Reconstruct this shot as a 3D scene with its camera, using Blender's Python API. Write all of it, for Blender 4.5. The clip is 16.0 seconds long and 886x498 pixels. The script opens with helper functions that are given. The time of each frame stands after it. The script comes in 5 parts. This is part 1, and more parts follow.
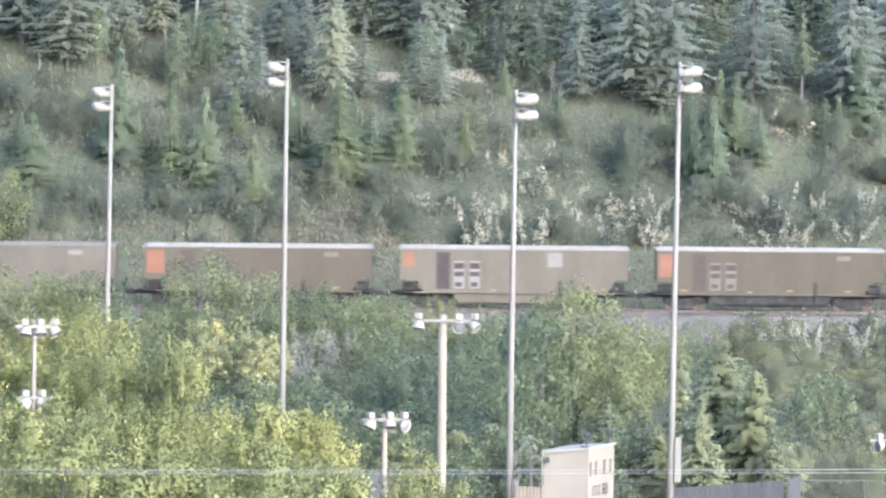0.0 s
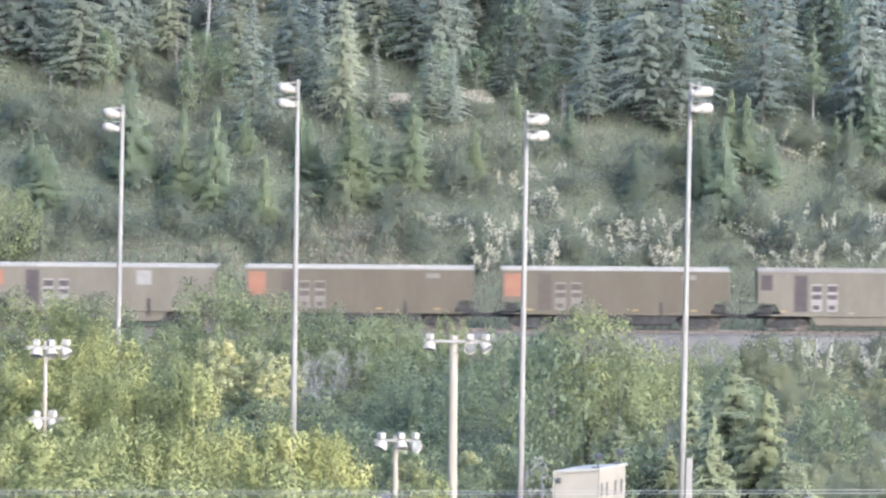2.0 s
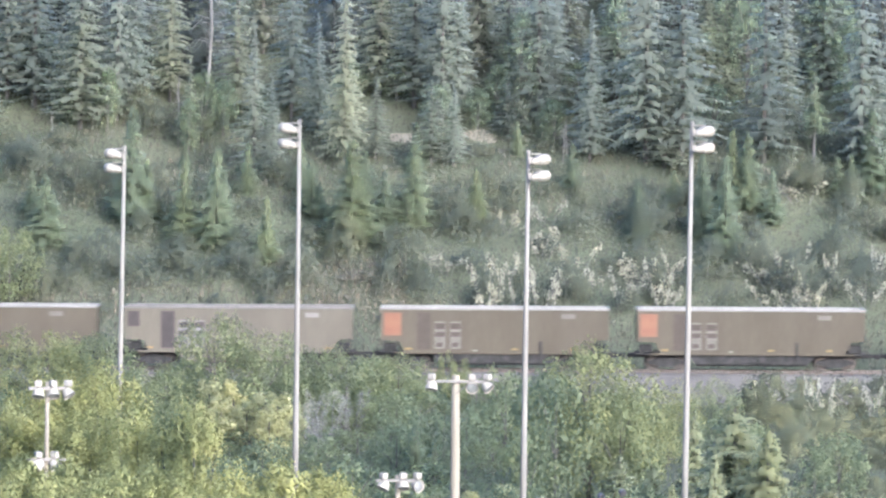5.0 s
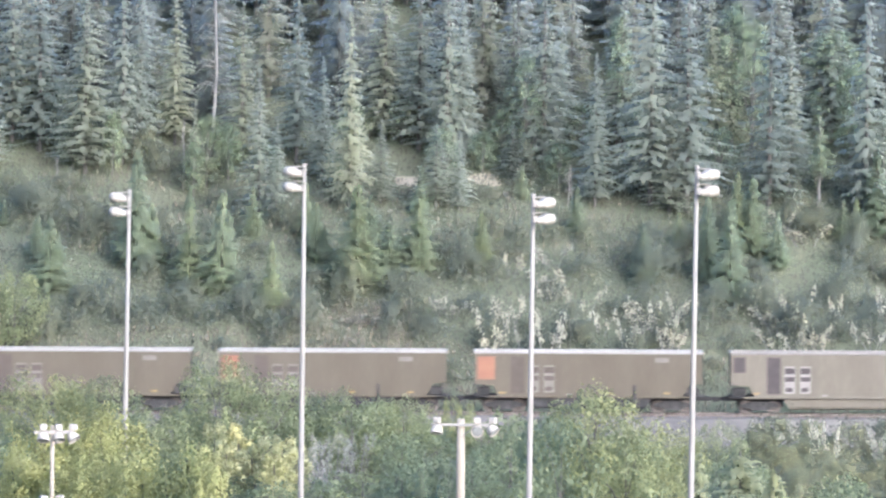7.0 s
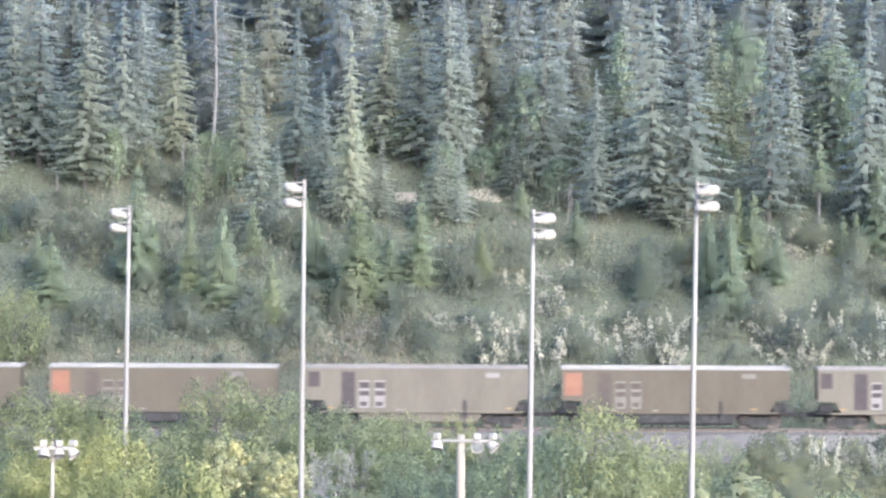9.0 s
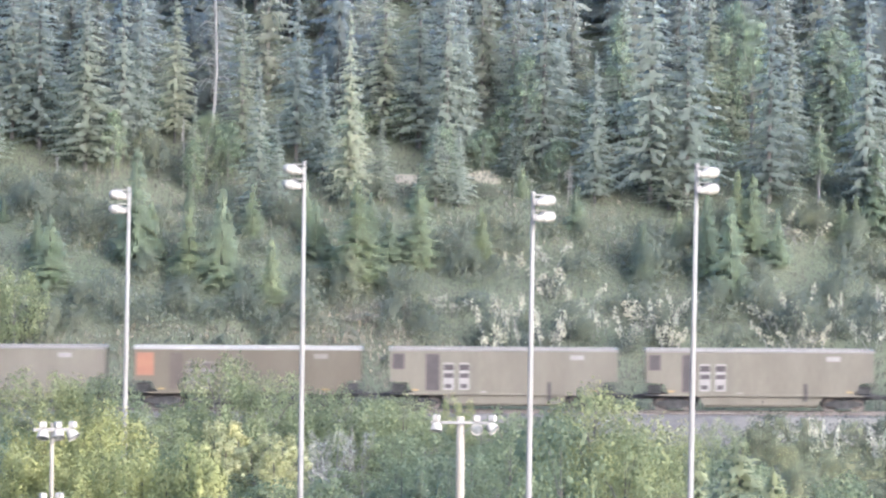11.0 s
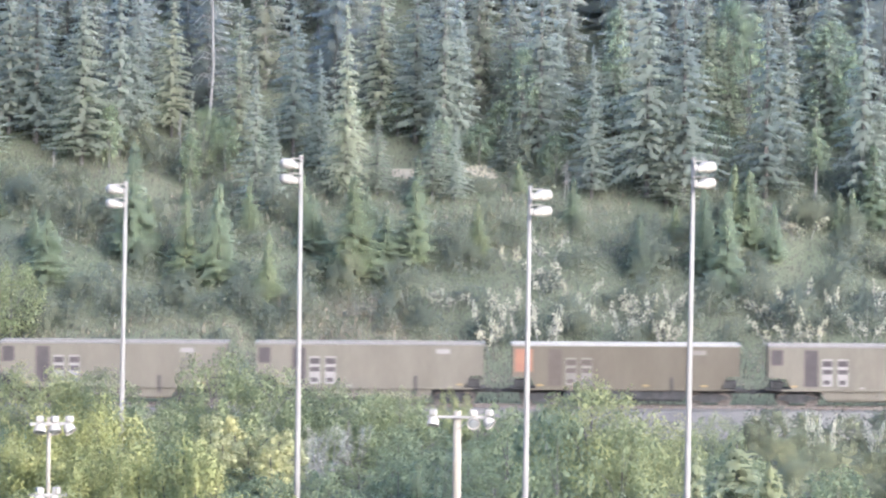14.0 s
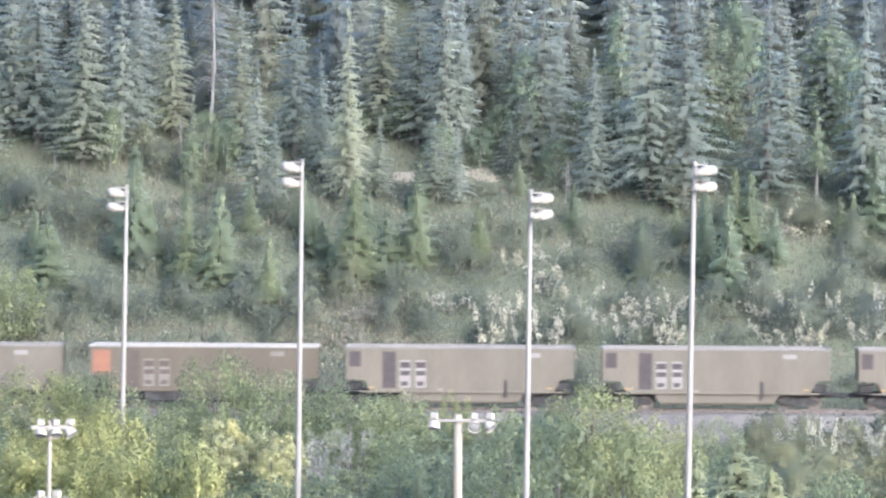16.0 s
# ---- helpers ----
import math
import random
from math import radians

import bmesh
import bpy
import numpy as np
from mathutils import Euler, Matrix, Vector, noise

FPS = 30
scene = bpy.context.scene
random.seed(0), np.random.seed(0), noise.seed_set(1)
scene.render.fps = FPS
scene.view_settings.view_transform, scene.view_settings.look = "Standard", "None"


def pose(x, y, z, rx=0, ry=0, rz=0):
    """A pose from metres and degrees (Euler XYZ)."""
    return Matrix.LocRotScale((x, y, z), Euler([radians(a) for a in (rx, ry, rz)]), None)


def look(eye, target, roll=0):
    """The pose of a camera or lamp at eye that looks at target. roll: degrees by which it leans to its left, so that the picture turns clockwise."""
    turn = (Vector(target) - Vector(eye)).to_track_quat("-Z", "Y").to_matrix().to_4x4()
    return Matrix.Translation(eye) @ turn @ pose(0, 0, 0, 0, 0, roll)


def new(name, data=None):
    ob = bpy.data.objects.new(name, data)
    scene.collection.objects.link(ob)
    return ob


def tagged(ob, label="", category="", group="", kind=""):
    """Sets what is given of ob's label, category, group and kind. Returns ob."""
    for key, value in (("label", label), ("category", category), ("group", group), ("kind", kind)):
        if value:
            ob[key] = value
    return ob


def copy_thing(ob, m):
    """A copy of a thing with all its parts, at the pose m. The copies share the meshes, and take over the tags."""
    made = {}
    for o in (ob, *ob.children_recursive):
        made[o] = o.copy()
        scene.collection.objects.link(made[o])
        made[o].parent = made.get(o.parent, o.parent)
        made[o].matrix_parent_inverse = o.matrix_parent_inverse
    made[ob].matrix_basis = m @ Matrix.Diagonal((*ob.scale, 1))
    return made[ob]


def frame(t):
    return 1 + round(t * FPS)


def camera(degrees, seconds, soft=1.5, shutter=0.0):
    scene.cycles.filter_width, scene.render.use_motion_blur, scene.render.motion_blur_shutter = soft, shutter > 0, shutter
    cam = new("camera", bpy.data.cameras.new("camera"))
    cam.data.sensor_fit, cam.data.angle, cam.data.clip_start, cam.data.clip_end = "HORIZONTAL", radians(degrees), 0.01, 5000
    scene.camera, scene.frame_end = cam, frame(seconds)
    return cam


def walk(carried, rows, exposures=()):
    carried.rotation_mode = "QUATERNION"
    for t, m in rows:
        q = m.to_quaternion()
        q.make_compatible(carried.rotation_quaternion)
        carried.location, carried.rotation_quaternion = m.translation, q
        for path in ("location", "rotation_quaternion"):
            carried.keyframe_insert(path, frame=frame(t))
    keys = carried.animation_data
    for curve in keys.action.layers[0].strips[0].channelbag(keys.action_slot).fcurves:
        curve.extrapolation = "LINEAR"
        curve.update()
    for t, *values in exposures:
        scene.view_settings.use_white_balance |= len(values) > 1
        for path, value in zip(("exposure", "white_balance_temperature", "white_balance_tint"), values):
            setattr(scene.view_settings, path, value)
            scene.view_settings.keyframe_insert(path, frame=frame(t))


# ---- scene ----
cam = camera(9.0, 16.0, soft=2.35, shutter=0.5)
EYE = 22.2
TURNS = [  # seconds, yaw, pitch, roll: the camera stands on a tripod and tilts up
    (0.0, 0.0000, -2.6955, -1.0000),
    (0.5, 0.0292, -2.6785, -0.9498),
    (1.0, 0.0775, -2.6384, -0.9845),
    (1.5, 0.0844, -2.5569, -0.9732),
    (2.0, 0.1105, -2.4882, -0.9657),
    (2.5, 0.1197, -2.4607, -0.9743),
    (3.0, 0.1377, -2.4229, -0.9523),
    (3.5, 0.1212, -2.3118, -0.9489),
    (4.0, 0.1247, -2.2286, -0.8939),
    (6.5, 0.1350, -1.7777, -0.8345),
    (7.0, 0.1736, -1.6398, -0.8028),
    (7.5, 0.1972, -1.5153, -0.7888),
    (8.0, 0.1891, -1.4822, -0.7889),
    (8.5, 0.1799, -1.4857, -0.7752),
    (9.0, 0.1717, -1.4784, -0.7705),
    (9.5, 0.1451, -1.4956, -0.7876),
    (10.0, 0.1768, -1.6122, -0.8500),
    (12.5, 0.1477, -1.6827, -0.8294),
    (13.0, 0.1262, -1.6959, -0.8318),
    (13.5, 0.1389, -1.7086, -0.8308),
    (14.0, 0.1398, -1.7190, -0.8565),
    (14.5, 0.1226, -1.7095, -0.8564),
    (15.0, 0.1220, -1.7091, -0.8487),
    (15.5, 0.1283, -1.7080, -0.8108),
    (16.0, 0.1497, -1.6840, -0.8668),
]
walk(cam, [(t, pose(0, 0, EYE, 90 + pitch, roll, yaw)) for t, yaw, pitch, roll in TURNS],
     exposures=[(0.0, 2.71, 5040, 16), (1.5, 2.63, 5040, 16), (4.0, 2.63, 5040, 16), (6.5, 2.76, 5050, 18), (8.0, 2.80, 5050, 18), (16.0, 2.80, 5050, 18)])

# ---- light: hazy evening sky, soft sun from the east side and behind the camera ----
SUN_FROM = Vector((0.54, -0.78, 0.36)).normalized()
world = bpy.data.worlds.new("sky")
scene.world = world
world.use_nodes = True
wn = world.node_tree
sky = wn.nodes.new("ShaderNodeTexSky")
sky.sky_type, sky.sun_disc = "NISHITA", False
sky.sun_elevation = math.asin(SUN_FROM.z)
sky.sun_rotation = math.atan2(SUN_FROM.x, SUN_FROM.y)
sky.air_density, sky.dust_density, sky.ozone_density = 1.0, 5.0, 1.2
wn.links.new(sky.outputs[0], wn.nodes["Background"].inputs[0])
wn.nodes["Background"].inputs[1].default_value = 0.12
sun = new("sun", bpy.data.lights.new("sun", "SUN"))
sun.data.energy, sun.data.angle, sun.data.color = 1.35, radians(38.0), (1.0, 0.88, 0.70)
sun.matrix_world = look(SUN_FROM * 300, (0, 0, 0))


# ---- materials ----
def blank(name):
    m = bpy.data.materials.new(name)
    m.use_nodes = True
    nt = m.node_tree
    return m, nt, nt.nodes["Principled BSDF"]


def ramp_of(nt, source, stops):
    r = nt.nodes.new("ShaderNodeValToRGB")
    e = r.color_ramp.elements
    while len(e) < len(stops):
        e.new(0.5)
    for el, (p, c) in zip(e, stops):
        el.position, el.color = p, (*c, 1)
    nt.links.new(source, r.inputs[0])
    return r.outputs[0]


def noise_of(nt, scale, detail=4, stretch=None, coords="Object"):
    tc = nt.nodes.new("ShaderNodeTexCoord")
    src = tc.outputs[coords]
    if stretch:
        mp = nt.nodes.new("ShaderNodeMapping")
        mp.inputs["Scale"].default_value = stretch
        nt.links.new(src, mp.inputs[0])
        src = mp.outputs[0]
    n = nt.nodes.new("ShaderNodeTexNoise")
    n.inputs["Scale"].default_value, n.inputs["Detail"].default_value = scale, detail
    nt.links.new(src, n.inputs["Vector"])
    return n.outputs["Fac"]


def mixer_in(nt, fac, a, b, mode="MIX"):
    n = nt.nodes.new("ShaderNodeMix")
    n.data_type, n.blend_type = "RGBA", mode
    ia = [s for s in n.inputs if s.name == "A" and s.type == "RGBA"][0]
    ib = [s for s in n.inputs if s.name == "B" and s.type == "RGBA"][0]
    for sock, v in ((n.inputs[0], fac), (ia, a), (ib, b)):
        if isinstance(v, bpy.types.NodeSocket):
            nt.links.new(v, sock)
        elif isinstance(v, tuple):
            sock.default_value = (*v, 1)
        else:
            sock.default_value = v
    return [o for o in n.outputs if o.type == "RGBA"][0]


def foliage(name, low, mid, high, through_light=0.3, clump=0.9, open_part=0.42, even=0.62):
    """Sprays of leaves or needles: tone from leaf to leaf, from clump to clump and from plant to plant; open_part of a spray is the gaps in it."""
    m, nt, p = blank(name)
    geo = nt.nodes.new("ShaderNodeNewGeometry")
    info = nt.nodes.new("ShaderNodeObjectInfo")
    leaf = ramp_of(nt, geo.outputs["Random Per Island"], [(0, low), (0.5, mid), (1, high)])
    clumps = ramp_of(nt, noise_of(nt, clump, 2), [(0.3, low), (0.7, high)])
    c = mixer_in(nt, even, leaf, clumps)
    plant = ramp_of(nt, info.outputs["Random"], [(0, (0.80, 0.85, 0.92)), (0.35, (0.94, 0.96, 0.99)), (0.7, (1.07, 1.05, 0.98)), (1, (1.22, 1.14, 0.93))])
    c = mixer_in(nt, 0.6, c, plant, "MULTIPLY")
    nt.links.new(c, p.inputs["Base Color"])
    p.inputs["Roughness"].default_value = 0.75
    p.inputs["Specular IOR Level"].default_value = 0.12
    tr = nt.nodes.new("ShaderNodeBsdfTranslucent")
    nt.links.new(c, tr.inputs[0])
    ms = nt.nodes.new("ShaderNodeMixShader")
    ms.inputs[0].default_value = through_light
    nt.links.new(p.outputs[0], ms.inputs[1])
    nt.links.new(tr.outputs[0], ms.inputs[2])
    gaps = nt.nodes.new("ShaderNodeBsdfTransparent")
    spray = nt.nodes.new("ShaderNodeMixShader")
    spray.inputs[0].default_value = open_part
    nt.links.new(ms.outputs[0], spray.inputs[1])
    nt.links.new(gaps.outputs[0], spray.inputs[2])
    nt.links.new(spray.outputs[0], nt.nodes["Material Output"].inputs[0])
    return m


def surface(name, a, b, scale=3.0, rough=0.6, metal=0.0, stretch=None, bump=0.0, fine=None, spec=0.5):
    """A worn surface: two tones by coarse noise, a finer grain over it, relief."""
    m, nt, p = blank(name)
    coarse = noise_of(nt, scale, 5, stretch)
    c = ramp_of(nt, coarse, [(0.32, a), (0.68, b)])
    grain = noise_of(nt, fine or scale * 9, 4, stretch)
    g = ramp_of(nt, grain, [(0.3, (0.93, 0.93, 0.93)), (0.7, (1.06, 1.06, 1.06))])
    c = mixer_in(nt, 1.0, c, g, "MULTIPLY")
    nt.links.new(c, p.inputs["Base Color"])
    p.inputs["Roughness"].default_value, p.inputs["Metallic"].default_value = rough, metal
    p.inputs["Specular IOR Level"].default_value = spec
    if bump:
        bn = nt.nodes.new("ShaderNodeBump")
        bn.inputs["Strength"].default_value, bn.inputs["Distance"].default_value = bump, 0.05
        nt.links.new(grain, bn.inputs["Height"])
        nt.links.new(bn.outputs[0], p.inputs["Normal"])
    return m


# hill spruces: distance haze put into the base colour, paler and greyer than FIELDNEEDLES
SPRUCE = foliage("hazy_spruce_needles", (0.308, 0.342, 0.294), (0.344, 0.380, 0.320), (0.380, 0.412, 0.336), 0.78, 0.5, 0.46, 0.9)
BACKSPRUCE = foliage("hazy_shaded_spruce_needles", (0.280, 0.306, 0.280), (0.316, 0.346, 0.310), (0.352, 0.378, 0.326), 0.80, 0.4, 0.50, 0.9)
YOUNG = foliage("young_spruce_needles", (0.222, 0.266, 0.186), (0.256, 0.300, 0.202), (0.296, 0.340, 0.215), 0.72, 0.6, 0.48, 0.85)
FIELDNEEDLES = foliage("field_spruce_needles", (0.160, 0.186, 0.118), (0.204, 0.230, 0.142), (0.290, 0.306, 0.182), 0.5, 0.6, 0.38)
BROADLEAF = foliage("willow_leaves", (0.148, 0.175, 0.100), (0.180, 0.208, 0.112), (0.248, 0.266, 0.128), 0.55, 0.8, 0.20, 0.74)
DARKLEAF = foliage("alder_leaves", (0.134, 0.163, 0.102), (0.159, 0.190, 0.112), (0.191, 0.220, 0.124), 0.55, 0.7, 0.28, 0.8)
POPLAR = foliage("poplar_leaves", (0.158, 0.180, 0.072), (0.216, 0.234, 0.088), (0.342, 0.337, 0.147), 0.45, 0.9, 0.04, 0.70)
SHRUB = foliage("field_shrub_leaves", (0.162, 0.178, 0.112), (0.196, 0.210, 0.126), (0.242, 0.248, 0.142), 0.5, 0.8, 0.42, 0.8)
BRUSH = foliage("brush_leaves", (0.158, 0.180, 0.138), (0.188, 0.213, 0.154), (0.226, 0.241, 0.165), 0.68, 0.35, 0.54, 0.9)
SILVER = foliage("silver_leaves", (0.211, 0.211, 0.160), (0.297, 0.289, 0.231), (0.405, 0.387, 0.315), 0.4, 2.5, 0.15)
ASPENGREEN = foliage("hillside_aspen_leaves", (0.166, 0.212, 0.148), (0.197, 0.249, 0.162), (0.234, 0.285, 0.171), 0.5, 0.7, 0.55, 0.9)
ASPENLEAF = foliage("young_poplar_leaves", (0.250, 0.262, 0.128), (0.330, 0.336, 0.164), (0.450, 0.436, 0.240), 0.5, 0.9, 0.08)
SILVERGREEN = foliage("grey_plume_leaves", (0.216, 0.225, 0.171), (0.272, 0.276, 0.217), (0.344, 0.340, 0.281), 0.45, 2.0)
DRYGRASS = foliage("dry_grass_blades", (0.147, 0.133, 0.102), (0.177, 0.156, 0.117), (0.209, 0.182, 0.133), 0.4, 0.15)
GREENGRASS = foliage("grass_blades", (0.113, 0.129, 0.094), (0.141, 0.153, 0.106), (0.172, 0.173, 0.117), 0.4, 0.15)
BARK = surface("grey_bark", (0.036, 0.034, 0.031), (0.066, 0.062, 0.056), 4, 0.9, 0, (1, 1, 0.2), 0.5)
DEADWOOD = surface("bleached_dead_wood", (0.078, 0.075, 0.071), (0.123, 0.119, 0.112), 3, 0.85, 0, (1, 1, 0.2), 0.4)
GALV = surface("galvanised_steel", (0.126, 0.121, 0.108), (0.156, 0.150, 0.136), 2.0, 0.7, 0.0, (1, 1, 0.15), spec=0.08)
LAMPWHITE = surface("white_enamel", (0.182, 0.172, 0.146), (0.220, 0.208, 0.180), 3.0, 0.6, spec=0.12)
LENS = surface("lamp_glass", (0.10, 0.105, 0.105), (0.16, 0.165, 0.16), 2.0, 0.2)
POLEWOOD = surface("weathered_pole_wood", (0.133, 0.119, 0.090), (0.189, 0.171, 0.131), 3, 0.8, 0, (1, 1, 0.06), 0.4)
BOXPAINT = surface("cream_painted_siding", (0.182, 0.164, 0.128), (0.200, 0.182, 0.144), 0.35, 0.6, 0, None, 0, 1.2)
BOXROOF = surface("pale_roof_sheet", (0.220, 0.218, 0.187), (0.259, 0.252, 0.215), 1.5, 0.85, spec=0.1)
DARKGLASS = surface("dark_window_glass", (0.02, 0.02, 0.02), (0.035, 0.035, 0.035), 2, 0.3, spec=0.2)
SIGNBROWN = surface("brown_sign_paint", (0.03, 0.022, 0.02), (0.045, 0.034, 0.03), 3, 0.6)
BLACKMETAL = surface("black_metal", (0.031, 0.031, 0.035), (0.070, 0.070, 0.074), 4, 0.5, 0.2)
FENCE = surface("dark_grey_fence_boards", (0.040, 0.042, 0.044), (0.060, 0.062, 0.064), 2, 0.7, 0, (1, 1, 0.2), 0.2)
FENCEWOOD = surface("brown_fence_boards", (0.081, 0.068, 0.051), (0.119, 0.102, 0.078), 3, 0.8, 0, (1, 1, 0.2), 0.3)
WIRE = surface("aluminium_cable", (0.198, 0.198, 0.194), (0.253, 0.253, 0.245), 2, 0.4, 0.3)
RAILSTEEL = surface("rail_steel", (0.072, 0.061, 0.054), (0.122, 0.112, 0.104), 3, 0.35, 0.7)
TIEWOOD = surface("creosoted_tie", (0.07, 0.055, 0.045), (0.14, 0.115, 0.095), 5, 0.85, 0, (0.2, 1, 1), 0.4)
BALLAST = surface("grey_ballast", (0.048, 0.045, 0.042), (0.080, 0.076, 0.067), 1.2, 0.9, 0, None, 0.9, 14)
CARGREY = surface("dusty_aluminium_paint", (0.063, 0.058, 0.046), (0.077, 0.071, 0.057), 0.7, 0.5, 0.0, (1, 1, 0.25), 0.05, spec=0.08)
CARBROWN = surface("dusty_brown_paint", (0.047, 0.0415, 0.031), (0.057, 0.051, 0.039), 0.7, 0.55, 0.0, (1, 1, 0.25), 0.05, spec=0.08)
CHORDGREY = surface("bare_aluminium_chord", (0.083, 0.080, 0.076), (0.105, 0.101, 0.096), 1.0, 0.4, 0.3)
CHORDWHITE = surface("bright_aluminium_chord", (0.123, 0.122, 0.116), (0.149, 0.148, 0.142), 1.0, 0.4, 0.2)
CARDARK = surface("dark_grey_panel_paint", (0.027, 0.024, 0.024), (0.038, 0.034, 0.034), 1.0, 0.6, spec=0.08)
BROWNDARK = surface("dark_brown_panel_paint", (0.036, 0.031, 0.026), (0.047, 0.041, 0.035), 1.0, 0.6, spec=0.08)
ORANGE = surface("faded_orange_paint", (0.084, 0.029, 0.011), (0.101, 0.042, 0.017), 1.4, 0.55)
PANELWHITE = surface("white_stencil_paint", (0.112, 0.108, 0.101), (0.131, 0.130, 0.122), 2, 0.6, spec=0.08)
PANELFADED = surface("faded_stencil_paint", (0.078, 0.073, 0.065), (0.100, 0.093, 0.085), 2, 0.6, spec=0.08)
YELLOW = surface("yellow_reflector", (0.108, 0.069, 0.013), (0.132, 0.090, 0.022), 3, 0.4)
UNDER = surface("grimy_running_gear", (0.017, 0.017, 0.017), (0.039, 0.039, 0.039), 2.5, 0.8, 0.1, None, 0.2, spec=0.08)
WHEELSTEEL = surface("wheel_steel", (0.038, 0.033, 0.028), (0.076, 0.064, 0.057), 4, 0.5, 0.5)


def earth_material():
    """Grass, dry grass and bare soil in patches of several sizes."""
    m, nt, p = blank("ground_cover")
    big = noise_of(nt, 0.07, 6)
    mid = noise_of(nt, 0.45, 6)
    c1 = ramp_of(nt, big, [(0.30, (0.08, 0.092, 0.062)), (0.55, (0.105, 0.112, 0.078)), (0.72, (0.128, 0.124, 0.086))])
    c2 = ramp_of(nt, mid, [(0.28, (0.075, 0.088, 0.06)), (0.50, (0.105, 0.11, 0.078)), (0.62, (0.118, 0.116, 0.084)), (0.76, (0.15, 0.14, 0.10))])
    c = mixer_in(nt, 0.55, c1, c2)
    c = mixer_in(nt, 1.0, c, (0.62, 0.65, 0.62), "MULTIPLY")
    g = ramp_of(nt, noise_of(nt, 6.0, 4), [(0.3, (0.7, 0.72, 0.7)), (0.7, (1.2, 1.18, 1.15))])
    c = mixer_in(nt, 1.0, c, g, "MULTIPLY")
    nt.links.new(c, p.inputs["Base Color"])
    p.inputs["Roughness"].default_value = 0.95
    p.inputs["Specular IOR Level"].default_value = 0.1
    bn = nt.nodes.new("ShaderNodeBump")
    bn.inputs["Strength"].default_value, bn.inputs["Distance"].default_value = 0.7, 0.25
    nt.links.new(noise_of(nt, 3.0, 5), bn.inputs["Height"])
    nt.links.new(bn.outputs[0], p.inputs["Normal"])
    return m


EARTH = earth_material()
SAND = surface("pale_sandy_soil", (0.115, 0.106, 0.080), (0.152, 0.139, 0.106), 0.8, 0.95, 0, None, 0.5)


# ---- mesh helpers ----
def finish(name, me, material, parent=None, label="", smooth=False):
    me.materials.append(material)
    if smooth:
        me.polygons.foreach_set("use_smooth", [True] * len(me.polygons))
    ob = new(name, me)
    if parent is not None:
        ob.parent = parent
    if label:
        ob["label"] = label
    return ob


def part(name, bm, material, parent=None, label="", smooth=False):
    me = bpy.data.meshes.new(name)
    bm.to_mesh(me)
    bm.free()
    return finish(name, me, material, parent, label, smooth)


def shared(name, me, parent, m, label=""):
    ob = new(name, me)
    ob.parent = parent
    ob.matrix_basis = m
    if label:
        ob["label"] = label
    return ob


def thing(name, m, label, category, group="", kind=""):
    ob = new(name)
    ob.matrix_basis = m
    return tagged(ob, label, category, group, kind)


def unit(v):
    return v / np.maximum(np.linalg.norm(v, axis=-1, keepdims=True), 1e-9)


def quad_mesh(name, q, soft_normals=None):
    """A mesh of loose quads from an array (n, 4, 3); foliage shades by the rounded form of its clump."""
    n = len(q)
    if soft_normals is not None:
        face = np.cross(q[:, 1] - q[:, 0], q[:, 2] - q[:, 0])
        q = np.where((np.sum(face * soft_normals, axis=1) < 0)[:, None, None], q[:, ::-1], q)
    me = bpy.data.meshes.new(name)
    me.vertices.add(4 * n)
    me.vertices.foreach_set("co", np.ascontiguousarray(q, dtype=np.float32).ravel())
    me.loops.add(4 * n)
    me.loops.foreach_set("vertex_index", np.arange(4 * n, dtype=np.int32))
    me.polygons.add(n)
    me.polygons.foreach_set("loop_start", np.arange(0, 4 * n, 4, dtype=np.int32))
    me.update(calc_edges=True)
    if soft_normals is not None:
        me.normals_split_custom_set(np.repeat(unit(soft_normals), 4, axis=0).tolist())
    return me


def box_bm(x0, x1, y0, y1, z0, z1, bevel=0.0, bm=None):
    bm = bm or bmesh.new()
    r = bmesh.ops.create_cube(bm, size=1.0, matrix=Matrix.LocRotScale(((x0 + x1) / 2, (y0 + y1) / 2, (z0 + z1) / 2), None, (x1 - x0, y1 - y0, z1 - z0)))
    if bevel:
        es = list({e for v in r["verts"] for e in v.link_edges})
        bmesh.ops.bevel(bm, geom=es, offset=bevel, segments=2, affect="EDGES", profile=0.5)
    return bm


def tube(points, radii, sides=8, bm=None, caps=True):
    """A tapered tube along points."""
    bm = bm or bmesh.new()
    rings = []
    pts = [Vector(p) for p in points]
    for i, p in enumerate(pts):
        d = (pts[min(i + 1, len(pts) - 1)] - pts[max(i - 1, 0)]).normalized()
        a = d.orthogonal().normalized()
        b = d.cross(a)
        rings.append([bm.verts.new(p + radii[i] * (math.cos(k * 2 * math.pi / sides) * a + math.sin(k * 2 * math.pi / sides) * b)) for k in range(sides)])
    for r0, r1 in zip(rings, rings[1:]):
        # keep the rings from twisting: match the nearest start
        s = min(range(sides), key=lambda k: (r1[k].co - r0[0].co).length)
        for k in range(sides):
            bm.faces.new((r0[k], r0[(k + 1) % sides], r1[(k + 1 + s) % sides], r1[(k + s) % sides]))
    if caps:
        bm.faces.new(rings[0][::-1])
        bm.faces.new(rings[-1])
    bmesh.ops.recalc_face_normals(bm, faces=bm.faces)
    return bm


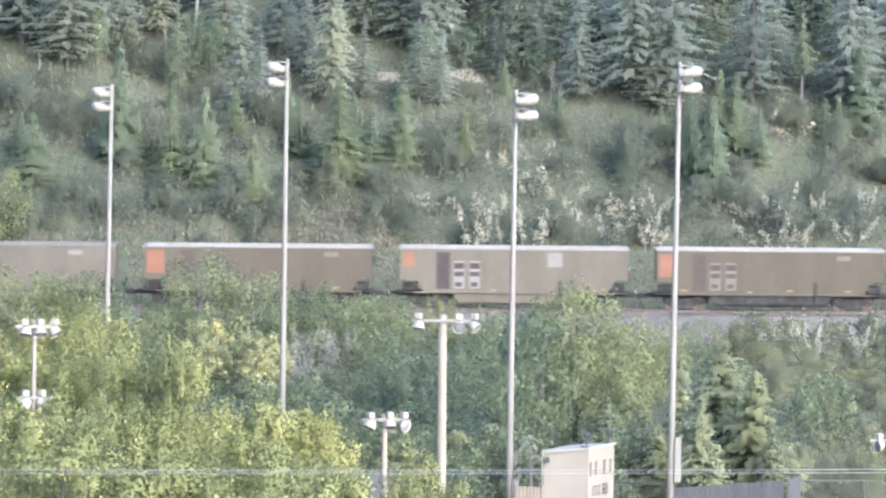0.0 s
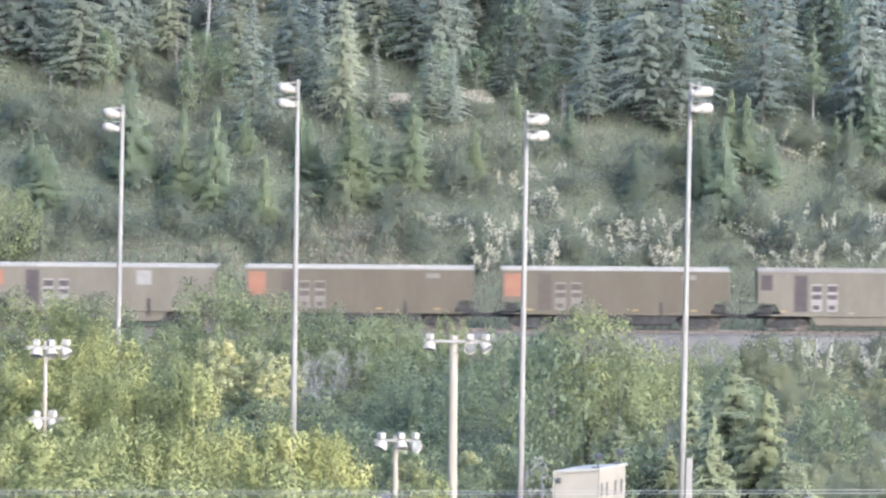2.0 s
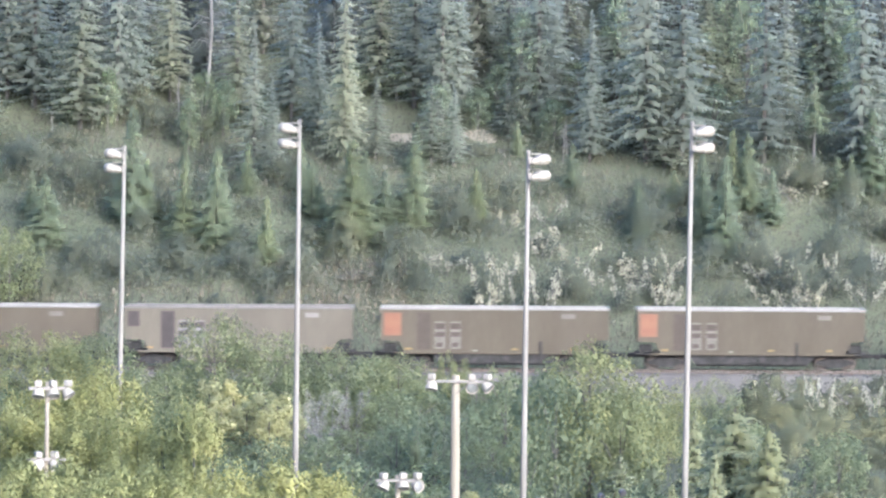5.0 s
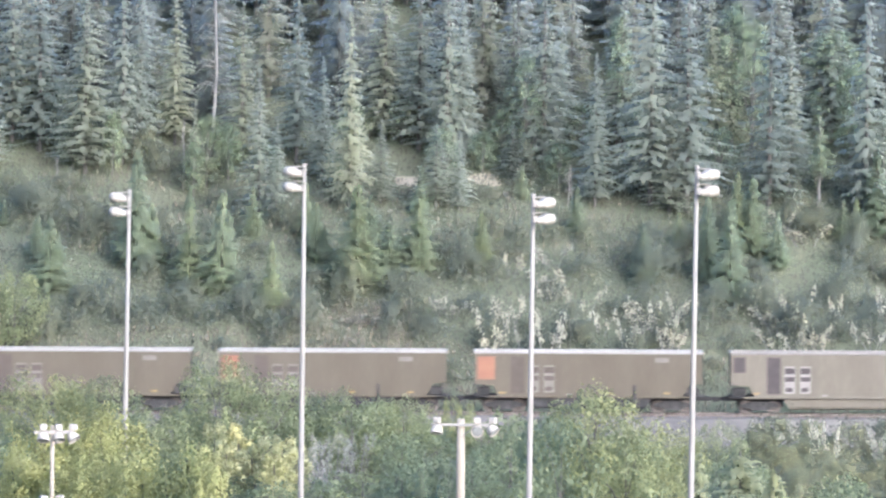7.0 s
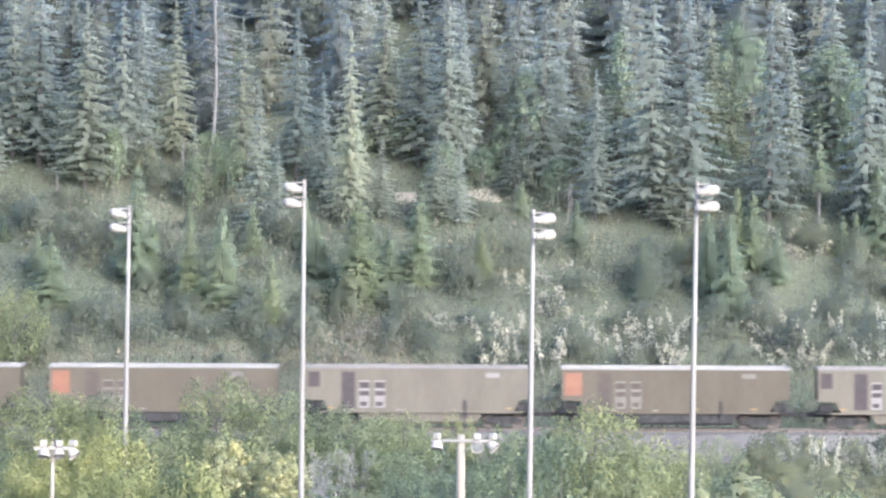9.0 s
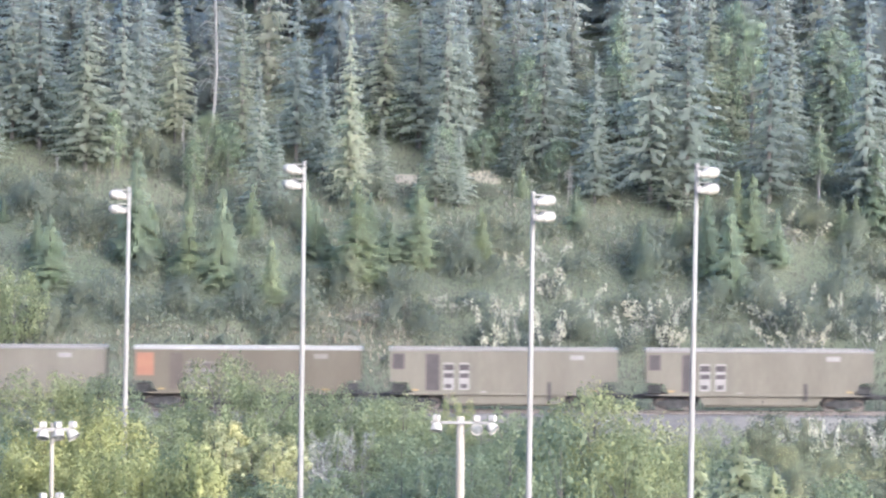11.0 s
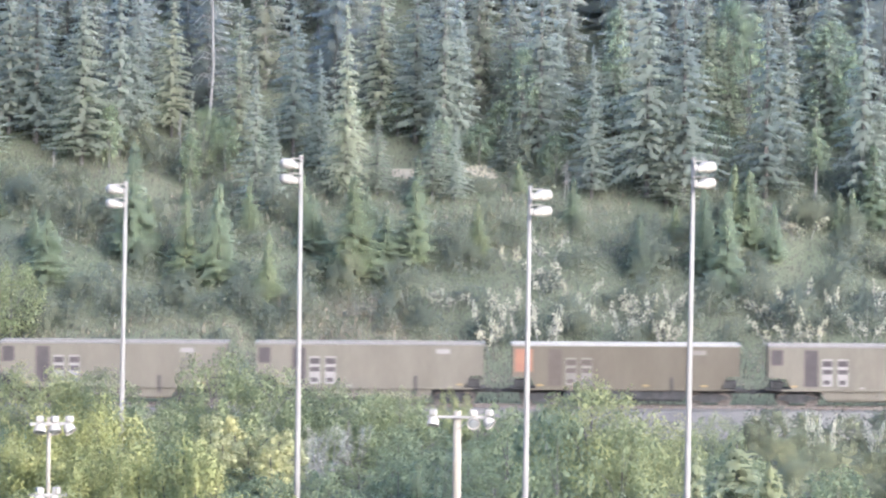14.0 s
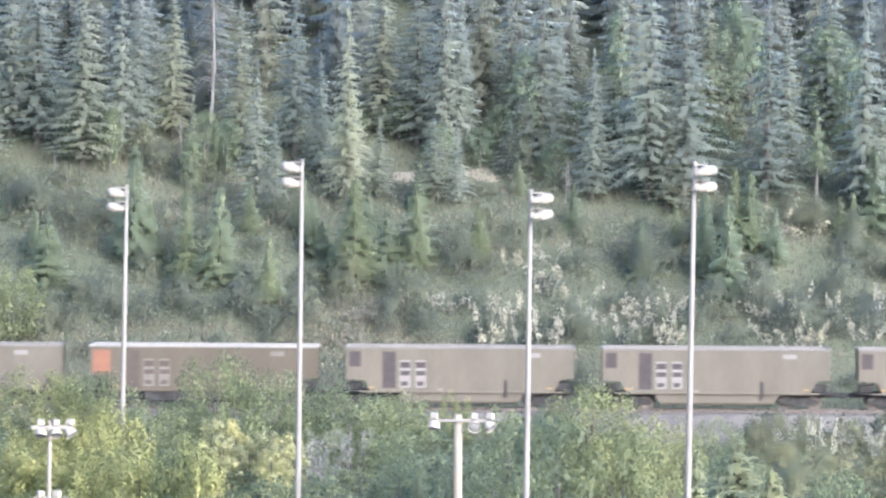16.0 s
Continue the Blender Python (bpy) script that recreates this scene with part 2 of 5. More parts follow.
def lathe(profile, sides=14, m=None, bm=None):
    """A surface of revolution round z from (radius, z) pairs."""
    bm = bm or bmesh.new()
    m = m or Matrix()
    rings = [[bm.verts.new(m @ Vector((r * math.cos(k * 2 * math.pi / sides), r * math.sin(k * 2 * math.pi / sides), z))) for k in range(sides)] for r, z in profile]
    for r0, r1 in zip(rings, rings[1:]):
        for k in range(sides):
            bm.faces.new((r0[k], r0[(k + 1) % sides], r1[(k + 1) % sides], r1[k]))
    bm.faces.new(rings[0][::-1])
    bm.faces.new(rings[-1])
    return bm


def extruded(outline, y0, y1, bm=None):
    """A plate: an outline in x and z, thick from y0 to y1."""
    bm = bm or bmesh.new()
    front = [bm.verts.new((x, y0, z)) for x, z in outline]
    back = [bm.verts.new((x, y1, z)) for x, z in outline]
    bm.faces.new(front)
    bm.faces.new(back[::-1])
    n = len(outline)
    for i in range(n):
        bm.faces.new((front[i], back[i], back[(i + 1) % n], front[(i + 1) % n]))
    bmesh.ops.recalc_face_normals(bm, faces=bm.faces)
    return bm


# ---- ground: bluff under the camera, sports field, railway bench, forested hill ----
GROUND_Y = [-2500, -200, 14, 95, 110, 340, 354, 366, 369, 396, 399.5, 460, 560, 800, 1500, 4000]
GROUND_Z = [40, 22, 20.4, 0.3, 0, 0, -0.2, -0.1, 0.6, 14.2, 15.2, 46, 88, 130, 180, 260]


def base_z(y):
    return float(np.interp(y, GROUND_Y, GROUND_Z))


def ground_z(x, y):
    z = base_z(y)
    if y > 367:
        k = min(1.0, (y - 367) / 8)
        z += k * 0.9 * noise.noise((x * 0.11, y * 0.11, 3.0)) + k * 0.35 * noise.noise((x * 0.4, y * 0.4, 7.0))
    elif y > 100:
        z += 0.12 * noise.noise((x * 0.08, y * 0.08, 1.0)) - 0.1
    return z


def build_ground():
    far = [-4000, -2500, -1500, -900, -500, -300, -180, -120, -80]
    xs = far + list(np.arange(-60, 60.1, 1.5)) + [-v for v in far[::-1]]
    ys = [-2500, -1200, -600, -300, -120, -60, -30, -10, 5, 14, 30, 45, 60, 80, 95, 102, 110, 130, 160, 190, 215, 240, 270, 300, 320, 340, 347, 354, 360]
    ys += list(np.arange(364, 416, 1.3)) + list(np.arange(416, 462, 4)) + [480, 510, 560, 650, 800, 1100, 1500, 2500, 4000]
    verts = [(x, y, ground_z(x, y)) for y in ys for x in xs]
    n = len(xs)
    faces = [(j * n + i, j * n + i + 1, (j + 1) * n + i + 1, (j + 1) * n + i) for j in range(len(ys) - 1) for i in range(n - 1)]
    me = bpy.data.meshes.new("ground")
    me.from_pydata(verts, [], faces)
    tagged(finish("ground", me, EARTH, smooth=True), "grassy ground with dry patches rising to a hillside", "ground", kind="structure")


build_ground()

# ---- railway ----
GRADE = 0.0092
TRACK_Y = 360.0


def rail_z(x):
    return 1.49 + GRADE * x


def build_track():
    half = 130.0
    turn = math.degrees(math.atan(GRADE))
    m = pose(0, TRACK_Y, 1.49, 0, -turn, 0)
    # ballast bed with sloping shoulders
    bm = bmesh.new()
    prof = [(-4.6, -1.95), (-2.35, -0.30), (-1.9, -0.20), (1.9, -0.20), (2.35, -0.30), (4.6, -1.95)]
    nx = 320
    cols = []
    for i in range(nx + 1):
        x = -half + 2 * half * i / nx
        cols.append([bm.verts.new((x, py + 0.12 * noise.noise((x * 0.7, py, 0)), pz + 0.07 * noise.noise((x * 1.3, py * 2, 5)))) for py, pz in prof])
    for c0, c1 in zip(cols, cols[1:]):
        for k in range(len(prof) - 1):
            bm.faces.new((c0[k], c1[k], c1[k + 1], c0[k + 1]))
    bed = part("ballast_bed", bm, BALLAST, None)
    bed.matrix_basis = m
    tagged(bed, "raised bed of grey crushed stone ballast", "ballast", kind="structure")
    track = thing("railway_track", m, "single railway track of steel rails on dark ties", "track", kind="structure")
    for side in (-0.7525, 0.7525):
        prof = [(-0.075, -0.17), (0.075, -0.17), (0.075, -0.15), (0.012, -0.13), (0.012, -0.045), (0.036, -0.035), (0.036, 0.0), (-0.036, 0.0), (-0.036, -0.035), (-0.012, -0.045), (-0.012, -0.13), (-0.075, -0.15)]
        bm = bmesh.new()
        a = [bm.verts.new((-half, side + y, z)) for y, z in prof]
        b = [bm.verts.new((half, side + y, z)) for y, z in prof]
        for k in range(len(prof)):
            bm.faces.new((a[k], b[k], b[(k + 1) % len(prof)], a[(k + 1) % len(prof)]))
        bmesh.ops.recalc_face_normals(bm, faces=bm.faces)
        part("rail", bm, RAILSTEEL, track)
    tie = part("tie", box_bm(-0.11, 0.11, -1.3, 1.3, -0.34, -0.17, 0.012), TIEWOOD, track)
    tie.location.x = -75.0
    for i in range(1, 270):
        shared("tie", tie.data, track, pose(-75 + 0.556 * i, 0.03 * math.sin(i * 2.7), 0, 0, 0, 0.6 * math.sin(i * 1.9)))


build_track()

# ---- the train ----
CAR_PITCH, CAR_LEN, CAR_TOP = 16.334, 14.65, 3.97


def gondola(paint, chord, panel_dark, stencil, orange, label, tags, square=False):
    """A bathtub coal gondola; its origin is on the rail under the leading end of the top chord."""
    car = thing("coal_gondola", Matrix(), label, "railcar", "cars of the train")
    w = 1.56
    side = [(0.06, 3.81), (14.58, 3.81), (14.58, 1.95), (13.75, 1.88), (13.35, 1.10), (1.55, 1.10), (1.25, 1.80), (0.06, 1.86)]
    part("side_wall", extruded(side, -w, -w + 0.07), paint, car)
    part("side_wall", extruded(side, w - 0.07, w), paint, car)
    for x0, x1 in ((0.06, 0.13), (14.51, 14.58)):
        part("end_wall", box_bm(x0, x1, -w + 0.075, w - 0.075, 1.86, 3.78), paint, car)
    # sloping end sheets and the load floor
    bm = extruded([(0.16, 2.3), (3.0, 1.15), (11.6, 1.15), (14.4, 2.3), (14.4, 2.22), (11.6, 1.07), (3.0, 1.07), (0.16, 2.22)], -w + 0.08, w - 0.08)
    part("floor_sheet", bm, paint, car)
    bm = box_bm(0.0, CAR_LEN, -w - 0.035, -w + 0.13, 3.81, CAR_TOP, 0.025)
    box_bm(0.0, CAR_LEN, w - 0.13, w + 0.05, 3.78, CAR_TOP, 0.025, bm)
    box_bm(0.0, 0.16, -w + 0.13, w - 0.13, 3.80, CAR_TOP - 0.01, 0.02, bm)
    box_bm(CAR_LEN - 0.16, CAR_LEN, -w + 0.13, w - 0.13, 3.80, CAR_TOP - 0.01, 0.02, bm)
    part("top_chord", bm, chord, car, "bright aluminium rim")
    # side sill, tub, centre sill, platforms
    part("side_sill", box_bm(0.9, 13.9, -w - 0.03, -w + 0.09, 1.0, 1.13, 0.015), paint, car)
    part("side_sill", box_bm(0.9, 13.9, w - 0.09, w + 0.03, 1.0, 1.13, 0.015), paint, car)
    tub = [(3.35, 1.06), (11.40, 1.06), (11.1, 0.55), (10.9, 0.30), (3.9, 0.30), (3.7, 0.55)]
    bm = extruded(tub, -1.42, 1.42)
    es = [e for e in bm.edges if abs(e.verts[0].co.z - 0.30) < 0.01 and abs(e.verts[1].co.z - 0.30) < 0.01 and abs(e.verts[0].co.y - e.verts[1].co.y) < 0.01]
    bmesh.ops.bevel(bm, geom=es, offset=0.22, segments=4, affect="EDGES", profile=0.5)
    part("tub", bm, paint if paint is CARGREY else UNDER, car, "rounded tub below the sill")
    part("centre_sill", box_bm(-0.45, CAR_LEN + 0.45, -0.28, 0.28, 0.78, 1.08, 0.03), UNDER, car)
    for x0, x1 in ((-0.02, 1.6), (13.2, 14.67)):
        part("end_platform", box_bm(x0, x1, -w + 0.02, w - 0.02, 1.02, 1.12, 0.01), UNDER, car)
    # dark boxes added behind the trucks, in place of the shadow under the ends
    for x0, x1 in ((0.55, 3.45), (11.3, 14.1)):
        part("underframe", box_bm(x0, x1, -0.50, 0.50, 0.40, 1.01, 0.03), UNDER, car)
    for x in (0.62, 13.95):
        part("brake_gear", box_bm(x - 0.42, x + 0.42, -1.15, -0.2, 1.14, 1.66, 0.06), UNDER, car)
    # ladders and grab irons at the ends
    for x in (0.10, 14.54):
        bm = bmesh.new()
        for dx in (-0.02, 0.02):
            tube([(x + dx * 10 - 0.0, -w - 0.05, 1.12), (x + dx * 10, -w - 0.05, 2.0)], [0.016, 0.016], 6, bm)
        for k in range(3):
            z = 1.25 + 0.3 * k
            tube([(x - 0.2, -w - 0.05, z), (x + 0.2, -w - 0.05, z)], [0.014, 0.014], 6, bm)
        part("ladder", bm, UNDER, car)
    bm = tube([(0.2, -w - 0.02, 1.72), (0.35, -w - 0.06, 1.60), (1.15, -w - 0.06, 1.50), (1.3, -w - 0.02, 1.14)], [0.03] * 4, 6)
    part("handrail", bm, UNDER, car)
    # markings on both sides
    for s, y in ((-1, -w - 0.008), (1, w + 0.008)):
        y0, y1 = min(y, y - s * 0.012), max(y, y - s * 0.012)
        name = "orange_panel" if orange else "dark_panel"
        wide, low = (0.98, 2.66) if (square or not orange) else (1.36, 2.16)
        part(name, box_bm(0.24, wide, y0, y1, low, 3.62), ORANGE if orange else panel_dark, car, "faded orange end panel" if orange else "dark grey end panel")
        part("dark_stripe", box_bm(2.38, 3.22, y0, y1, 1.30, 3.62), panel_dark, car, "dark vertical panel")
        for cx in (3.47, 4.47):
            plate = part("stencil_plate", box_bm(cx, cx + 0.69, y0, y1, 1.33, 3.07), stencil, car, "white stencil plate with dark squares")
            for z0, z1, dx0, dx1 in ((2.58, 2.96, 0.04, 0.65), (2.10, 2.40, 0.04, 0.65), (1.44, 1.72, 0.10, 0.52)):
                part("square", box_bm(cx + dx0, cx + dx1, y0 + s * 0.004, y1 + s * 0.004, z0, z1), panel_dark, plate)
        if square:
            part("white_plate", box_bm(9.45, 10.4, y0, y1, 2.72, 3.64), PANELWHITE, car, "blank white plate")
        else:
            part("white_plate", box_bm(11.55, 12.45, y0, y1, 3.28, 3.58), stencil, car, "small pale plate")
        for x, ww in tags:
            part("reflector", box_bm(x, x + ww * 0.75, y0, y1, 1.27, 1.37), YELLOW, car, "yellow reflector")
        part("data_mark", box_bm(5.9, 6.2, y0, y1, 1.18, 1.27), PANELWHITE, car)
        for x in (7.35, 11.1):
            part("seam", box_bm(x, x + 0.035, y0 + s * 0.004, y1 + s * 0.004, 1.2, 3.76), paint, car)
    part("hand_wheel_post", box_bm(10.16, 10.34, -w - 0.09, -w - 0.012, 0.72, 1.85, 0.02), UNDER, car)
    # couplers
    for x, s in ((-0.45, -1), (CAR_LEN + 0.45, 1)):
        x0, x1 = sorted((x, x + s * 0.38))
        bm = box_bm(x0, x1, -0.09, 0.09, 0.80, 1.0, 0.03)
        x0, x1 = sorted((x + s * 0.20, x + s * 0.42))
        box_bm(x0, x1, -0.17, 0.17, 0.72, 1.06, 0.05, bm)
        part("coupler", bm, UNDER, car)
    # trucks
    for cx in (1.95, 12.7):
        truck = new("truck")
        truck.parent = car
        truck.location = (cx, 0, 0)
        for y in (-1.0, 1.0):
            bm = extruded([(-1.2, 0.60), (-0.95, 0.66), (-0.45, 0.82), (0.45, 0.82), (0.95, 0.66), (1.2, 0.60), (1.2, 0.42), (0.8, 0.40), (0.4, 0.22), (-0.4, 0.22), (-0.8, 0.40), (-1.2, 0.42)], y - 0.09, y + 0.09)
            part("side_frame", bm, UNDER, truck)
        part("bolster", box_bm(-0.22, 0.22, -1.12, 1.12, 0.48, 0.80, 0.04), UNDER, truck)
        for ax in (-0.89, 0.89):
            bm = bmesh.new()
            turn = pose(0, 0, 0, 90, 0, 0)
            for y in (-0.76, 0.76):
                s = 1 if y < 0 else -1
                lathe([(0.10, -0.07), (0.16, -0.07), (0.20, -0.03), (0.34, -0.03), (0.36, -0.065), (0.42, -0.065), (0.425, 0.04), (0.455, 0.045), (0.455, 0.07), (0.34, 0.07), (0.30, 0.02), (0.14, 0.02), (0.10, 0.07)], 16,
                      Matrix.Translation((0, y, 0)) @ (turn if s > 0 else pose(0, 0, 0, -90, 0, 0)), bm)
            lathe([(0.08, -1.05), (0.08, 1.05)], 10, turn, bm)
            ws = part("wheelset", bm, WHEELSTEEL, truck)
            ws.location = (ax, 0, 0.425)
    return car


GREY_LABEL = "dusty grey aluminium coal gondola with white stencil squares"
BROWN_LABEL = "dusty brown coal gondola with an orange end panel"
GREY_ORANGE_LABEL = "grey coal gondola with orange end panel and white plate"
# order of the cars from the leading end: b brown, w grey, o grey with orange
TRAIN = "wwwbobbwbbbwbwwwbwwwbwb"
FIRST_CAR = -2  # index of the leading car, where 0 is the one that enters first in view
cars = []


def build_train():
    made = {}
    for i, k in enumerate(TRAIN):
        if k in made:
            car = copy_thing(made[k], Matrix())
        elif k == "b":
            car = gondola(CARBROWN, CHORDWHITE, BROWNDARK, PANELFADED, True, BROWN_LABEL, [(1.6, 0.6), (8.4, 0.5), (12.1, 0.55)])
        elif k == "w":
            car = gondola(CARGREY, CHORDGREY, CARDARK, PANELWHITE, False, GREY_LABEL, [(1.5, 0.5), (12.85, 0.5)])
        else:
            car = gondola(CARGREY, CHORDWHITE, CARDARK, PANELWHITE, True, GREY_ORANGE_LABEL, [(12.85, 0.4)], True)
        made.setdefault(k, car)
        cars.append((i + FIRST_CAR, car))


build_train()


# ---- floodlight poles ----
def mesh_of(name, bm, material, smooth=False):
    me = bpy.data.meshes.new(name)
    bm.to_mesh(me)
    bm.free()
    me.materials.append(material)
    if smooth:
        me.polygons.foreach_set("use_smooth", [True] * len(me.polygons))
    return me


ALONG_X = pose(0, 0, 0, 0, 90, 0)
# long sports floodlight: reflector with a domed end, mounted on a knuckle
LONG_HOUSING = mesh_of("housing", lathe([(0.06, 0.0), (0.10, 0.02), (0.135, 0.10), (0.155, 0.24), (0.195, 0.36), (0.215, 0.50), (0.20, 0.63), (0.14, 0.72), (0.05, 0.76)], 18, ALONG_X), LAMPWHITE, True)
RIM = mesh_of("rim", lathe([(0.186, 0.32), (0.208, 0.34), (0.208, 0.37), (0.196, 0.39)], 18, ALONG_X), LAMPWHITE)
KNUCKLE = mesh_of("knuckle", box_bm(-0.10, 0.06, -0.05, 0.05, -0.05, 0.20, 0.015), GALV)
# round yard floodlight: bell, glass front and gear box on top
BELL = mesh_of("bell", lathe([(0.05, -0.26), (0.12, -0.25), (0.19, -0.19), (0.235, -0.08), (0.255, 0.04), (0.275, 0.11), (0.28, 0.13), (0.255, 0.12), (0.22, 0.04)], 20, ALONG_X), LAMPWHITE, True)
FRONT = mesh_of("lens", lathe([(0.235, -0.03), (0.20, -0.005), (0.10, 0.02), (0.01, 0.025)], 18, pose(0.095, 0, 0, 0, 90, 0)), LENS, True)
GEAR = mesh_of("gear_box", box_bm(-0.15, 0.15, -0.145, 0.145, -0.14, 0.13, 0.05), LAMPWHITE)


def long_floodlight(parent, m):
    lamp = shared("floodlight", LONG_HOUSING, parent, m, "long white domed floodlight")
    shared("rim", RIM, lamp, Matrix())
    shared("knuckle", KNUCKLE, lamp, Matrix())
    return lamp


def round_floodlight(parent, place, aim, dip, size=1.0):
    """A bell lamp hung under the arm with its gear box above the arm."""
    x, y, z = place
    lamp = shared("floodlight", BELL, parent, pose(x, y, z - 0.24 * size, 0, 0, aim) @ pose(0, 0, 0, 0, dip, 0) @ Matrix.Diagonal((size, size, size, 1)), "round white floodlight with a glass front")
    shared("lens", FRONT, lamp, Matrix())
    shared("gear_box", GEAR, parent, pose(x, y, z + 0.20 * size, 0, 0, aim) @ Matrix.Diagonal((size, size, size, 1)), "white lamp gear box")


def steel_pole(x, y, top, lean, face, gear_box):
    """A tapered galvanised pole with two tiers of floodlights; face: -1 looks west, 1 east."""
    g = ground_z(x, y)
    p = thing("floodlight_pole", pose(x, y, g, 0, lean, 0), "tall galvanised steel floodlight pole with two tiers of lamps", "floodlight pole", "steel floodlight poles")
    h = top - g
    part("pole", tube([(0, 0, -0.3), (0, 0, h * 0.33), (0, 0, h * 0.66), (0, 0, h)], [0.148, 0.125, 0.102, 0.080], 14), GALV, p, smooth=True)
    part("base_flange", lathe([(0.30, 0.08), (0.30, 0.13), (0.18, 0.14), (0.17, 0.30)], 14), GALV, p)
    part("cap", lathe([(0.10, h - 0.02), (0.10, h + 0.04), (0.03, h + 0.08)], 12), GALV, p)
    for k, z in enumerate((h - 0.10, h - 0.72)):
        bm = box_bm(-0.05, 0.05, -0.70, 0.70, z - 0.04, z + 0.04, 0.01)
        a, b = sorted((0.0, 0.50 * face))
        box_bm(a, b, -0.035, 0.035, z - 0.005, z + 0.055, 0.01, bm)
        part("crossarm", bm, GALV, p)
        for yy, aim, reach in ((-0.55, 14, 0.0), (0.15, -4, 0.06), (0.62, -18, -0.04)):
            long_floodlight(p, pose(face * (0.10 + reach), yy, z - 0.30, 0, 0, aim * face + (0 if face > 0 else 180)) @ pose(0, 0, 0, 0, -12 + 3 * k, 0))
    if gear_box:
        z0, z1 = gear_box
        part("control_box", box_bm(0.14, 0.40, -0.16, 0.14, z0, z1, 0.02), GALV, p, "grey control box")
        part("box_bracket", box_bm(0.08, 0.15, -0.05, 0.05, z0 + 0.2, z1 - 0.2), GALV, p)
    return p


steel_pole(-14.73, 250.0, 17.43, 0.35, -1, None)
steel_pole(-6.44, 236.0, 18.89, -0.10, -1, None)
steel_pole(2.98, 224.0, 17.98, 0.0, 1, (1.55, 2.6))
steel_pole(9.28, 221.0, 19.24, 0.2, 1, (2.9, 4.65))


def wood_pole(x, y, top, lean, arm_turn, lamps, r=0.16, second=None, arm_half=1.12, size=0.9):
    """A wooden pole with a crossarm; lamps: (place along the arm, aim, dip)."""
    g = ground_z(x, y)
    h = top - g
    p = thing("wooden_floodlight_pole", pose(x, y, g, 0, lean, 0), "weathered wooden pole with a crossarm of white floodlights", "floodlight pole", "wooden floodlight poles")
    part("pole", tube([(0, 0, -0.3), (0.02, 0, h * 0.4), (0, 0, h * 0.75), (0, 0, h)], [r * 1.15, r * 1.05, r * 0.95, r * 0.85], 12), POLEWOOD, p, smooth=True)
    tiers = [(h - 0.22, lamps)] + ([second] if second else [])
    for z, ls in tiers:
        bm = box_bm(-arm_half, arm_half, -0.05, 0.05, -0.055, 0.055, 0.012)
        arm = part("crossarm", bm, GALV, p)
        arm.matrix_basis = pose(0, -r * 0.9 - 0.05, z, 0, 0, arm_turn)
        for ax, aim, dip in ls:
            round_floodlight(arm, (ax, -0.02, 0.0), aim - arm_turn, dip, size)
        part("brace", tube([(0, -r - 0.02, z - 0.5), (0.5 * math.cos(radians(arm_turn)), -r - 0.05, z - 0.05)], [0.02, 0.02], 6), GALV, p)
    return p


wood_pole(0.25, 215.0, 9.56, -0.2, 0, [(-0.92, 250, 72), (0.62, 272, 28), (1.22, -32, 42)], 0.185, None, 1.15, 0.9)
wood_pole(-13.97, 195.0, 10.30, 0.0, 24, [(-0.33, 262, 66), (0.22, 288, 60), (0.76, 335, 50)], 0.085, (7.65, [(-0.30, 200, 40), (0.30, -30, 45)]), 0.70, 0.84)
wood_pole(-2.02, 225.0, 4.95, -0.2, 12, [(-0.58, 215, 60), (0.22, 285, 65), (0.80, -48, 8)], 0.12, None, 0.9, 0.95)
wood_pole(18.75, 228.0, 4.23, 0.0, 10, [(-0.75, 215, 10), (0.0, 250, 10), (0.8, -30, 15)], 0.12)


